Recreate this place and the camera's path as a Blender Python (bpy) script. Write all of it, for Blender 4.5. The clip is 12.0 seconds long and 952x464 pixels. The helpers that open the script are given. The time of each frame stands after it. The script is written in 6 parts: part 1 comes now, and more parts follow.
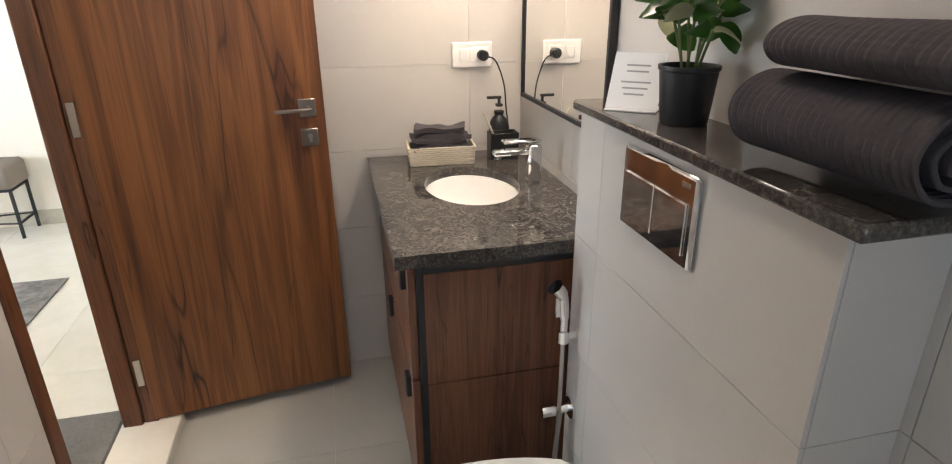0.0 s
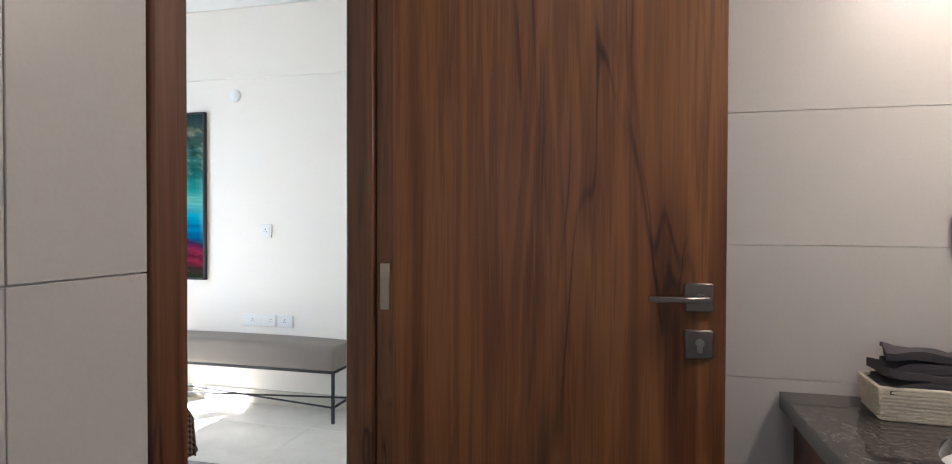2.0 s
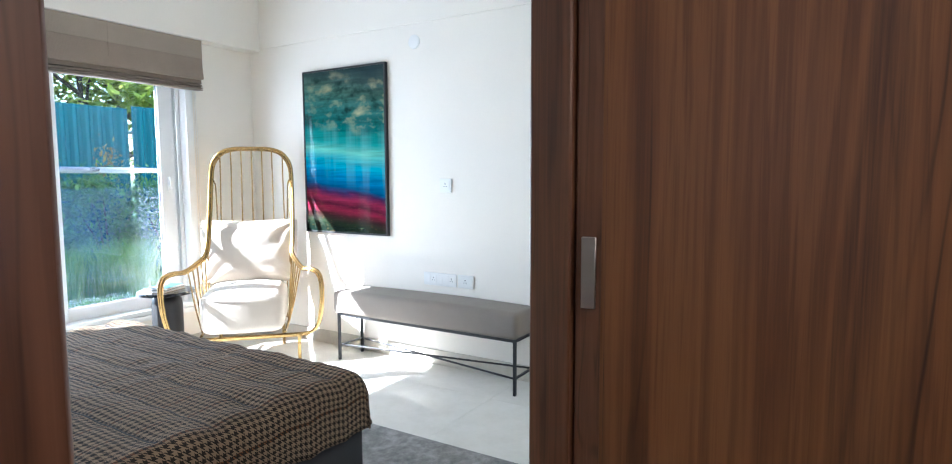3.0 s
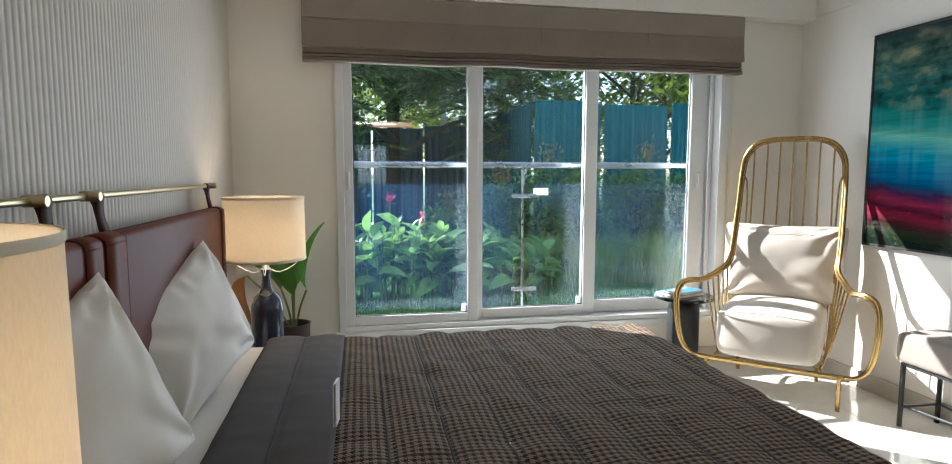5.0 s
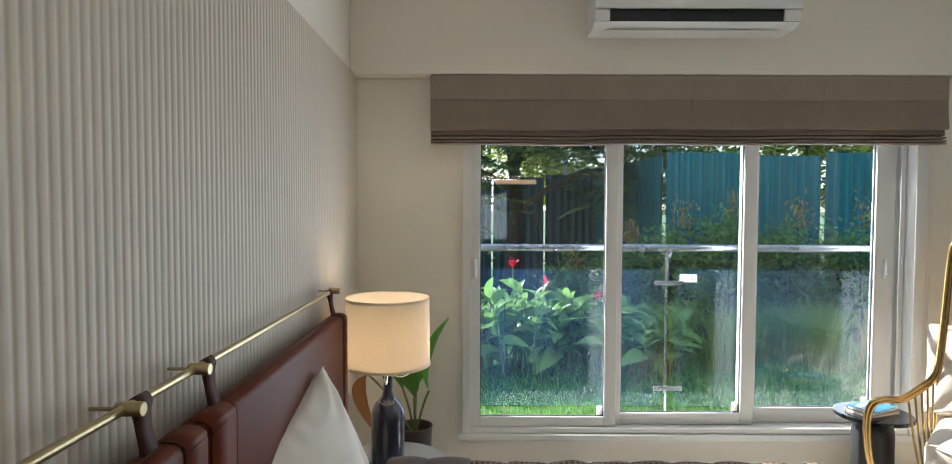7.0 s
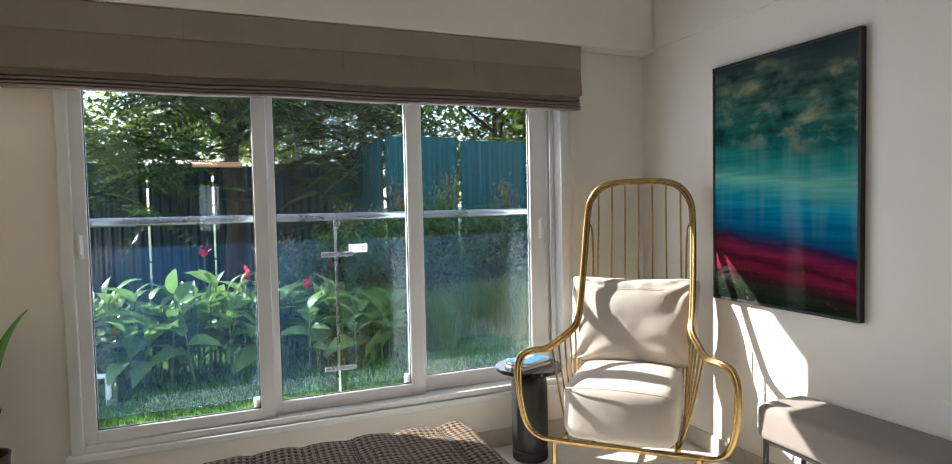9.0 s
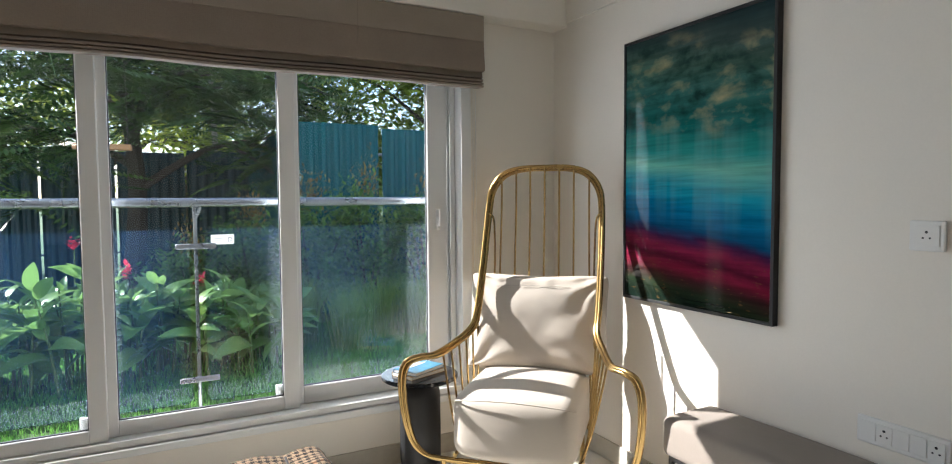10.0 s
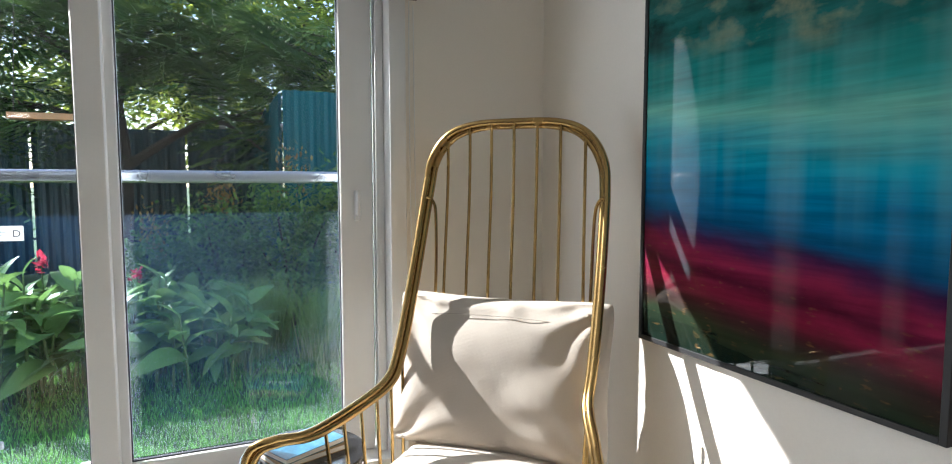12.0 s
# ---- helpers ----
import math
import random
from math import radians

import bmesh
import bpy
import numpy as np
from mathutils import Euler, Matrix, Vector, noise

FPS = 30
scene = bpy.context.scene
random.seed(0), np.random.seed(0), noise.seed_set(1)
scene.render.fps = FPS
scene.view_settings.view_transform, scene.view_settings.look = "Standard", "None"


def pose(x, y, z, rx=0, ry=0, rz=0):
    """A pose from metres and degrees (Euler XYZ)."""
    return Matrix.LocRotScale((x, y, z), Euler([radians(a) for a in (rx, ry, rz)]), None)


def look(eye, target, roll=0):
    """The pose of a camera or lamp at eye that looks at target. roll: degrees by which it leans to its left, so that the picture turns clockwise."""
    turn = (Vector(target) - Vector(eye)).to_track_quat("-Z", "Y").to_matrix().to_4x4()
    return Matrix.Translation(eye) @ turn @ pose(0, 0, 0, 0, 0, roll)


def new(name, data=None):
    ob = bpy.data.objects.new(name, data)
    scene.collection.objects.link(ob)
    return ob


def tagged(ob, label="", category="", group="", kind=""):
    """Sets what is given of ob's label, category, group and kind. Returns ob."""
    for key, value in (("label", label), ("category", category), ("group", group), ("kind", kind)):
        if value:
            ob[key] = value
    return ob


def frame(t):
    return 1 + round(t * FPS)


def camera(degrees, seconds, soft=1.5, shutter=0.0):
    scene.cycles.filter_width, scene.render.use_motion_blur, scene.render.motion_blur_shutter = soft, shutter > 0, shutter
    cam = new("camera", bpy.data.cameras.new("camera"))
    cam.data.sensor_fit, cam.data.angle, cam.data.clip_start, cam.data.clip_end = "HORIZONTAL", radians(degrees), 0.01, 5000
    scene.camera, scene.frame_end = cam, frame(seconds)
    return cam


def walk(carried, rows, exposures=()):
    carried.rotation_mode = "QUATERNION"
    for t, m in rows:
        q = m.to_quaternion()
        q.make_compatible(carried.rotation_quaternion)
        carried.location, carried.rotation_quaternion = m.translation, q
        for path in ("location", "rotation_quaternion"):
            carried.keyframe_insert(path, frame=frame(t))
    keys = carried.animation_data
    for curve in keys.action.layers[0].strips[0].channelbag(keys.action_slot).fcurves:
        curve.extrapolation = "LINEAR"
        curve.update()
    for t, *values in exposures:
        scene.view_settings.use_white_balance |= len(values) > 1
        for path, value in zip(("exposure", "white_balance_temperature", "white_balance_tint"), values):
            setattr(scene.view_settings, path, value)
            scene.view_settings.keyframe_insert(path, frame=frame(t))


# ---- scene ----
cam = camera(76.6, 12.0, soft=1.1)
PATH = [
    (0, (-0.815, -4.494, 1.452), (0.992, -4.915, 0.704), -0.5),
    (0.5, (-0.816, -4.514, 1.473), (1.134, -4.837, 1.17), -0.3),
    (1, (-0.681, -4.468, 1.429), (1.315, -4.597, 1.404), 0.2),
    (1.5, (-0.388, -4.366, 1.327), (1.602, -4.169, 1.358), 0.3),
    (2, (-0.071, -4.272, 1.248), (1.866, -3.776, 1.218), 0.2),
    (2.5, (0.148, -4.18, 1.246), (1.991, -3.416, 1.111), 0.2),
    (2.7, (0.227, -4.13, 1.242), (2.022, -3.262, 1.083), 0.0),
    (4.3, (0.718, -3.868, 1.251), (1.62, -2.094, 1.058), -0.2),
    (4.5, (0.707, -3.838, 1.237), (1.46, -1.995, 1.046), -0.2),
    (5, (0.698, -3.582, 1.249), (1.073, -1.628, 1.054), 0.1),
    (5.5, (0.649, -3.36, 1.345), (0.758, -1.37, 1.177), 0.2),
    (6, (0.63, -3.226, 1.45), (0.56, -1.233, 1.309), 0.3),
    (6.5, (0.59, -3.208, 1.525), (0.485, -1.214, 1.421), 0.4),
    (7, (0.643, -3.238, 1.527), (0.639, -1.239, 1.449), 0.2),
    (7.5, (0.708, -3.256, 1.5), (0.931, -1.27, 1.423), 0.2),
    (7.7, (0.729, -3.249, 1.486), (1.048, -1.277, 1.402), -0.0),
    (9.3, (1.299, -2.927, 1.329), (2.129, -1.11, 1.228), -0.7),
    (9.5, (1.327, -2.861, 1.325), (2.204, -1.067, 1.214), -0.2),
    (10, (1.615, -2.79, 1.301), (2.539, -1.02, 1.196), -0.4),
    (10.5, (1.865, -2.702, 1.287), (2.782, -0.928, 1.176), -0.6),
    (11, (2.138, -2.52, 1.268), (3.035, -0.736, 1.154), -0.4),
    (11.5, (2.387, -2.257, 1.272), (3.235, -0.451, 1.142), -0.4),
    (12, (2.45, -1.963, 1.271), (3.239, -0.132, 1.117), 0.0),
]
walk(cam, [(t, look(e, g, r)) for t, e, g, r in PATH],
     exposures=((0, 3.95, 6150, 11), (0.5, 3.65, 5950, 11), (1.0, 3.08, 5800, 11), (1.5, 2.95, 5750, 12), (2.0, 3.14, 5550, 12), (2.5, 3.46, 5100, 10), (3.5, 2.65, 5300, 10),
                (4.4, 2.03, 5300, 9), (5.0, 2.06, 5700, 9), (5.5, 2.02, 5950, 10), (7.5, 1.93, 6000, 10), (9.5, 1.68, 6000, 12), (12, 1.74, 5850, 11)))

# ---- light ----
SUN = Vector((-1.0, 0.906, 0.906)).normalized()
world = bpy.data.worlds.new("world")
scene.world = world
world.use_nodes = True
sky = world.node_tree.nodes.new("ShaderNodeTexSky")
sky.sky_type, sky.sun_disc = "NISHITA", False
sky.sun_elevation, sky.sun_rotation = math.asin(SUN.z), math.atan2(SUN.x, SUN.y)
back = world.node_tree.nodes["Background"]
back.inputs["Strength"].default_value = 0.15
world.node_tree.links.new(sky.outputs["Color"], back.inputs["Color"])


def lamp(name, kind, m, power, color=(1, 1, 1), **size):
    data = bpy.data.lights.new(name, kind)
    data.energy, data.color = power, color
    if kind == "AREA":
        data.shape, data.size, data.size_y = "RECTANGLE", size["w"], size["h"]
    elif kind == "SUN":
        data.angle = radians(size["angle"])
    else:
        data.shadow_soft_size = size["r"]
    ob = new(name, data)
    ob.matrix_world = m
    return ob


lamp("sun", "SUN", look((0, 0, 0), -SUN), 5.0, (1, 0.95, 0.86), angle=0.5)
lamp("window_daylight", "AREA", look((1.8, 0.16, 1.15), (1.8, -2, 1.0)), 10.0, (0.84, 0.93, 1.0), w=2.3, h=1.5)
lamp("bathroom_daylight", "AREA", look((-1.75, -4.5, 1.5), (0.5, -4.6, 1.1)), 0.36, (0.75, 0.88, 1.0), w=0.6, h=0.9)
# added overhead fill from an unseen ceiling lamp, for even light on the door
lamp("bathroom_fill_light", "AREA", look((0.1, -4.45, 2.58), (0.1, -4.45, 0)), 0.40, (1, 0.81, 0.66), w=0.25, h=0.25)
lamp("mirror_lamp_glow", "AREA", look((1.0, -5.06, 1.93), (1.1, -4.7, 0.9)), 0.64, (1, 0.80, 0.62), w=0.7, h=0.04)
lamp("lamp_bulb_far", "POINT", pose(0.25, -0.60, 0.925), 0.60, (1, 0.82, 0.60), r=0.04)
lamp("lamp_bulb_near", "POINT", pose(0.235, -2.98, 0.98), 0.50, (1, 0.82, 0.60), r=0.04)


# ---- building blocks ----
def box(bm, x0, y0, z0, x1, y1, z1, bev=0.0, seg=0):
    seg = seg or (1 if bev <= 0.008 else 4)
    made = bmesh.ops.create_cube(bm, size=1, matrix=Matrix.LocRotScale(
        ((x0 + x1) / 2, (y0 + y1) / 2, (z0 + z1) / 2), None, (x1 - x0, y1 - y0, z1 - z0)))["verts"]
    if bev:
        edges = list({e for v in made for e in v.link_edges})
        bmesh.ops.bevel(bm, geom=edges, offset=bev, segments=seg, affect="EDGES", profile=0.5)
    return bm


def boxes(*items, bev=0.0):
    bm = bmesh.new()
    for it in items:
        box(bm, *it, bev=bev)
    return bm


def spline(pts, n=6, closed=False):
    out, P, m = [], [Vector(p) for p in pts], len(pts)
    for i in range(m if closed else m - 1):
        a, b, c, d = (P[(i + q) % m] if closed else P[min(max(i + q, 0), m - 1)] for q in (-1, 0, 1, 2))
        for s in range(n):
            t = s / n
            out.append(0.5 * (2 * b + (c - a) * t + (2 * a - 5 * b + 4 * c - d) * t * t + (3 * b - a - 3 * c + d) * t ** 3))
    return out if closed else out + [P[-1]]


def tube(bm, pts, r, seg=8, closed=False):
    P = [Vector(p) for p in pts]
    rings, n = [], len(P)
    side = None
    for i, p in enumerate(P):
        d = (P[(i + 1) % n] - P[i - 1]) if closed else (P[min(i + 1, n - 1)] - P[max(i - 1, 0)])
        d.normalize()
        if side is None:
            side = d.orthogonal().normalized()
        side = (side - d * side.dot(d)).normalized()
        up = d.cross(side)
        rad = r[i] if isinstance(r, (list, tuple)) else r
        rings.append([bm.verts.new(p + (side * math.cos(a) + up * math.sin(a)) * rad)
                      for a in (2 * math.pi * q / seg for q in range(seg))])
    for i in range(n if closed else n - 1):
        a, b = rings[i], rings[(i + 1) % n]
        for q in range(seg):
            bm.faces.new((a[q], a[(q + 1) % seg], b[(q + 1) % seg], b[q]))
    if not closed:
        bm.faces.new(rings[0][::-1])
        bm.faces.new(rings[-1])
    return bm


def lathe(bm, prof, seg=28, at=(0, 0, 0)):
    rings = []
    for r, z in prof:
        if r < 1e-5:
            rings.append([bm.verts.new((at[0], at[1], at[2] + z))])
        else:
            rings.append([bm.verts.new((at[0] + r * math.cos(a), at[1] + r * math.sin(a), at[2] + z))
                          for a in (2 * math.pi * q / seg for q in range(seg))])
    for a, b in zip(rings, rings[1:]):
        for q in range(seg):
            w = (q + 1) % seg
            if len(a) == 1:
                bm.faces.new((a[0], b[w], b[q]))
            elif len(b) == 1:
                bm.faces.new((a[q], a[w], b[0]))
            else:
                bm.faces.new((a[q], a[w], b[w], b[q]))
    return bm


def to_mesh(name, bm, material):
    me = bpy.data.meshes.new(name)
    bmesh.ops.recalc_face_normals(bm, faces=bm.faces)
    for f in bm.faces:
        f.smooth = True
    bm.to_mesh(me)
    bm.free()
    me.set_sharp_from_angle(angle=radians(38))
    me.materials.append(material)
    return me


def part(name, bm, material, parent, label=""):
    ob = new(name, bm if isinstance(bm, bpy.types.Mesh) else to_mesh(name, bm, material))
    ob.parent = parent
    return tagged(ob, label)


def thing(name, m, label, category, group=""):
    ob = new(name)
    ob.empty_display_size = 0.1
    ob.matrix_world = m
    return tagged(ob, label, category, group)


def solid(name, bm, material, label, category="", kind="", group=""):
    return tagged(new(name, to_mesh(name, bm, material)), label, category, group, kind)


# ---- materials ----
class Nodes:
    def __init__(self, name):
        self.m = bpy.data.materials.new(name)
        self.m.use_nodes = True
        self.t = self.m.node_tree
        self.b = self.t.nodes["Principled BSDF"]

    def add(self, kind, **values):
        n = self.t.nodes.new("ShaderNode" + kind)
        for k, v in values.items():
            n.inputs[k].default_value = v
        return n

    def link(self, a, b):
        self.t.links.new(a, b)

    def coords(self, scale=(1, 1, 1), which="Object"):
        c, mp = self.add("TexCoord"), self.add("Mapping", Scale=scale)
        self.link(c.outputs[which], mp.inputs["Vector"])
        return mp.outputs["Vector"]

    def noise(self, vec, scale, detail=4, rough=0.55, dist=0.0):
        n = self.add("TexNoise", Scale=scale, Detail=detail, Roughness=rough, Distortion=dist)
        self.link(vec, n.inputs["Vector"])
        return n.outputs["Fac"]

    def ramp(self, fac, stops):
        r = self.add("ValToRGB")
        els = r.color_ramp.elements
        while len(els) < len(stops):
            els.new(0.5)
        for e, (p, c) in zip(els, stops):
            e.position, e.color = p, (*c, 1)
        self.link(fac, r.inputs["Fac"])
        return r.outputs["Color"]

    def mix(self, fac, a, b, kind="MIX"):
        n = self.t.nodes.new("ShaderNodeMix")
        n.data_type, n.blend_type = "RGBA", kind
        for sock, v in ((n.inputs[0], fac), (n.inputs[6], a), (n.inputs[7], b)):
            if isinstance(v, (int, float)):
                sock.default_value = v
            elif isinstance(v, tuple):
                sock.default_value = (*v, 1)
            else:
                self.link(v, sock)
        return n.outputs[2]

    def math(self, op, a, b=0.0, clamp=False):
        n = self.t.nodes.new("ShaderNodeMath")
        n.operation, n.use_clamp = op, clamp
        for sock, v in zip(n.inputs, (a, b)):
            if isinstance(v, (int, float)):
                sock.default_value = v
            else:
                self.link(v, sock)
        return n.outputs[0]

    def bump(self, height, strength, dist=0.002):
        n = self.add("Bump", Strength=strength, Distance=dist)
        self.link(height, n.inputs["Height"])
        self.link(n.outputs["Normal"], self.b.inputs["Normal"])

    def set(self, color=None, rough=None, metal=0.0, **more):
        for key, v in (("Base Color", color), ("Roughness", rough), ("Metallic", metal), *more.items()):
            if v is None:
                continue
            sock = self.b.inputs[key.replace("_", " ")]
            if isinstance(v, tuple):
                sock.default_value = (*v, 1)
            elif isinstance(v, (int, float)):
                sock.default_value = v
            else:
                self.link(v, sock)
        return self.m


def shade(c, k):
    return tuple(min(1, v * k) for v in c)


def plain(name, c, rough=0.5, metal=0.0, var=0.1, scale=6.0, bump=0.0, fine=220.0, stretch=(1, 1, 1), rvar=0.08, **more):
    """A worn plain surface: broad stains, fine grain, uneven gloss."""
    n = Nodes(name)
    v = n.coords(stretch)
    broad, grain = n.noise(v, scale, 5), n.noise(v, fine, 3)
    both = n.math("ADD", n.math("MULTIPLY", broad, 0.6), n.math("MULTIPLY", grain, 0.4))
    col = n.ramp(both, ((0.3, shade(c, 1 - var)), (0.7, shade(c, 1 + var))))
    rr = n.math("ADD", n.math("MULTIPLY", broad, 2 * rvar), rough - rvar)
    if bump:
        n.bump(grain, bump)
    return n.set(col, rr, metal, **more)


def wood(name, dark, mid, light, rough=0.42, across=14.0):
    """Veneer: broad upright bands of colour, crooked dark veins that follow the growth rings, fine pores."""
    n = Nodes(name)
    bands = n.noise(n.coords((1, 1, 0.04)), across * 1.15, 3, 0.5, 0.7)
    fine = n.noise(n.coords((1, 1, 0.02)), 230, 4)
    soft = n.noise(n.coords((1, 1, 0.06)), across * 0.5, 2, 0.5)
    threads = n.noise(n.coords((1, 1, 0.03)), across * 5, 4, 0.65, 0.9)
    f = n.math("ADD", n.math("ADD", n.math("MULTIPLY", bands, 0.62), n.math("MULTIPLY", fine, 0.11)), n.math("MULTIPLY", threads, 0.17))
    f = n.math("ADD", f, n.math("MULTIPLY", n.math("SUBTRACT", soft, 0.5), 0.34))
    col = n.ramp(f, ((0.31, dark), (0.39, mid), (0.46, light), (0.50, mid), (0.57, light), (0.66, dark)))
    stops = ((0.0, (0.16, 0.12, 0.10)), (0.03, (0.34, 0.28, 0.25)), (0.075, (0.78, 0.74, 0.71)), (0.45, (1, 1, 1)), (0.9, (0.82, 0.78, 0.75)))
    for k, (wide, many, tall, start) in enumerate(((0.42, 10.0, 0.13, 0.42), (0.85, 8.0, 0.07, 0.46))):
        way = n.coords((1, 1, tall)) if k == 0 else n.coords((1, 1.3, tall))
        ring = n.math("PINGPONG", n.math("MULTIPLY", n.noise(way, across * wide, 3, 0.45, 0.25), many), 1.0)
        gate = n.noise(n.coords((1, 1, 0.09)), across * (0.9 + 0.4 * k), 2, 0.5)
        strength = n.math("MULTIPLY", n.math("SUBTRACT", gate, start, True), 5.0, True)
        col = n.mix(strength, col, n.mix(1.0, col, n.ramp(ring, stops), "MULTIPLY"))
    n.bump(fine, 0.12, 0.001)
    return n.set(col, n.math("ADD", n.math("MULTIPLY", bands, 0.2), rough - 0.1))


def stone(name, a, b, c, rough=0.12, scale=55, low=0.4):
    n = Nodes(name)
    v = n.coords()
    f = n.math("ADD", n.math("MULTIPLY", n.noise(v, scale, 8, 0.75), 1 - low), n.math("MULTIPLY", n.noise(v, scale * 0.14, 4, 0.6, 1.2), low))
    return n.set(n.ramp(f, ((0.36, a), (0.5, b), (0.62, c))), n.math("ADD", n.math("MULTIPLY", n.noise(v, 9), 0.08), rough - 0.04))


def fabric(name, c, thread=900, var=0.14, bump=0.35, sheen=0.2):
    n = Nodes(name)
    v = n.coords()
    w1 = n.add("TexWave", Scale=thread / 12, Distortion=0.6)
    w2 = n.add("TexWave", Scale=thread / 12, Distortion=0.6)
    w1.bands_direction, w2.bands_direction = "X", "Z"
    for w in (w1, w2):
        n.link(v, w.inputs["Vector"])
    weave = n.math("MULTIPLY", w1.outputs["Fac"], w2.outputs["Fac"])
    f = n.math("ADD", n.math("MULTIPLY", n.noise(v, 5, 5), 0.6), n.math("MULTIPLY", n.noise(v, thread / 3, 2), 0.4))
    n.bump(n.math("ADD", weave, n.noise(v, thread / 2, 2)), bump, 0.0008)
    return n.set(n.ramp(f, ((0.3, shade(c, 1 - var)), (0.7, shade(c, 1 + var)))), 0.9, Sheen_Weight=sheen * 0.4, Specular_IOR_Level=0.2)


def leafy(name, a, b, rough=0.45, thin=0.52):
    """Leaves that vary from one to the next and let some light through."""
    n = Nodes(name)
    info, geo = n.add("ObjectInfo"), n.add("NewGeometry")
    f = n.math("ADD", n.math("MULTIPLY", geo.outputs["Random Per Island"], 0.6), n.math("MULTIPLY", info.outputs["Random"], 0.25))
    f = n.math("ADD", f, n.math("MULTIPLY", n.noise(n.coords(), 30, 3), 0.2))
    col = n.ramp(f, ((0.1, a), (0.8, b)))
    n.set(col, rough)
    tr, mx = n.add("BsdfTranslucent"), n.add("MixShader", Fac=thin)
    n.link(col, tr.inputs["Color"])
    n.link(n.b.outputs[0], mx.inputs[1])
    n.link(tr.outputs[0], mx.inputs[2])
    n.link(mx.outputs[0], n.t.nodes["Material Output"].inputs["Surface"])
    return n.m


def glass(name, tint, ior=1.45, rough=0.0, sky_veil=0.0):
    """Clear pane that mirrors by Fresnel; an uneven blue scatter stands in for sky glare."""
    n = Nodes(name)
    tr, gl, fr, mx = n.add("BsdfTransparent"), n.add("BsdfGlossy", Roughness=rough), n.add("Fresnel", IOR=ior), n.add("MixShader")
    tr.inputs["Color"].default_value = (*tint, 1)
    n.link(fr.outputs[0], mx.inputs[0])
    n.link(tr.outputs[0], mx.inputs[1])
    n.link(gl.outputs[0], mx.inputs[2])
    last = mx
    if sky_veil:
        du, last = n.add("BsdfTranslucent"), n.add("MixShader")
        # blue of the reflected sky, put into the glass as scattering colour
        du.inputs["Color"].default_value = (0.17, 0.44, 1.0, 1)
        veil_spread = n.noise(n.coords((1, 1, 0.35)), 2.2, 5, 0.6, 0.8)
        n.link(n.math("MULTIPLY", n.math("SUBTRACT", veil_spread, 0.36, True), sky_veil * 5), last.inputs[0])
        n.link(mx.outputs[0], last.inputs[1])
        n.link(du.outputs[0], last.inputs[2])
    n.link(last.outputs[0], n.t.nodes["Material Output"].inputs["Surface"])
    return n.m


def glow(name, c, power):
    n = Nodes(name)
    return n.set(c, 0.5, Emission_Color=c, Emission_Strength=power)


def houndstooth():
    n = Nodes("houndstooth_wool")
    c, mp = n.add("TexCoord"), n.add("Mapping", Scale=(1, 1, 1))
    n.link(c.outputs["UV"], mp.inputs["Vector"])
    sep = n.add("SeparateXYZ")
    n.link(mp.outputs[0], sep.inputs[0])
    P = 0.0225
    u, v = n.math("DIVIDE", sep.outputs[0], P), n.math("DIVIDE", sep.outputs[1], P)
    hu = n.math("LESS_THAN", n.math("FRACT", u), 0.5)
    hv = n.math("LESS_THAN", n.math("FRACT", v), 0.5)
    diag = n.math("LESS_THAN", n.math("FRACT", n.math("MULTIPLY", n.math("ADD", u, v), 2.0)), 0.5)
    same = n.math("MULTIPLY", hu, hv)
    odd = n.math("ABSOLUTE", n.math("SUBTRACT", hu, hv))
    f = n.math("ADD", same, n.math("MULTIPLY", odd, diag), True)
    brown = n.math("LESS_THAN", n.math("FRACT", n.math("DIVIDE", sep.outputs[1], 0.135)), 0.09)
    light = n.mix(brown, (0.245, 0.168, 0.105), (0.17, 0.068, 0.026))
    col = n.mix(f, light, (0.013, 0.010, 0.009))
    fuzz = n.noise(n.coords(), 420, 2)
    n.bump(fuzz, 0.4, 0.001)
    return n.set(n.mix(0.10, col, n.ramp(fuzz, ((0.3, (0.02, 0.018, 0.016)), (0.7, (0.20, 0.17, 0.13))))), 0.95, Sheen_Weight=0.02, Specular_IOR_Level=0.12)


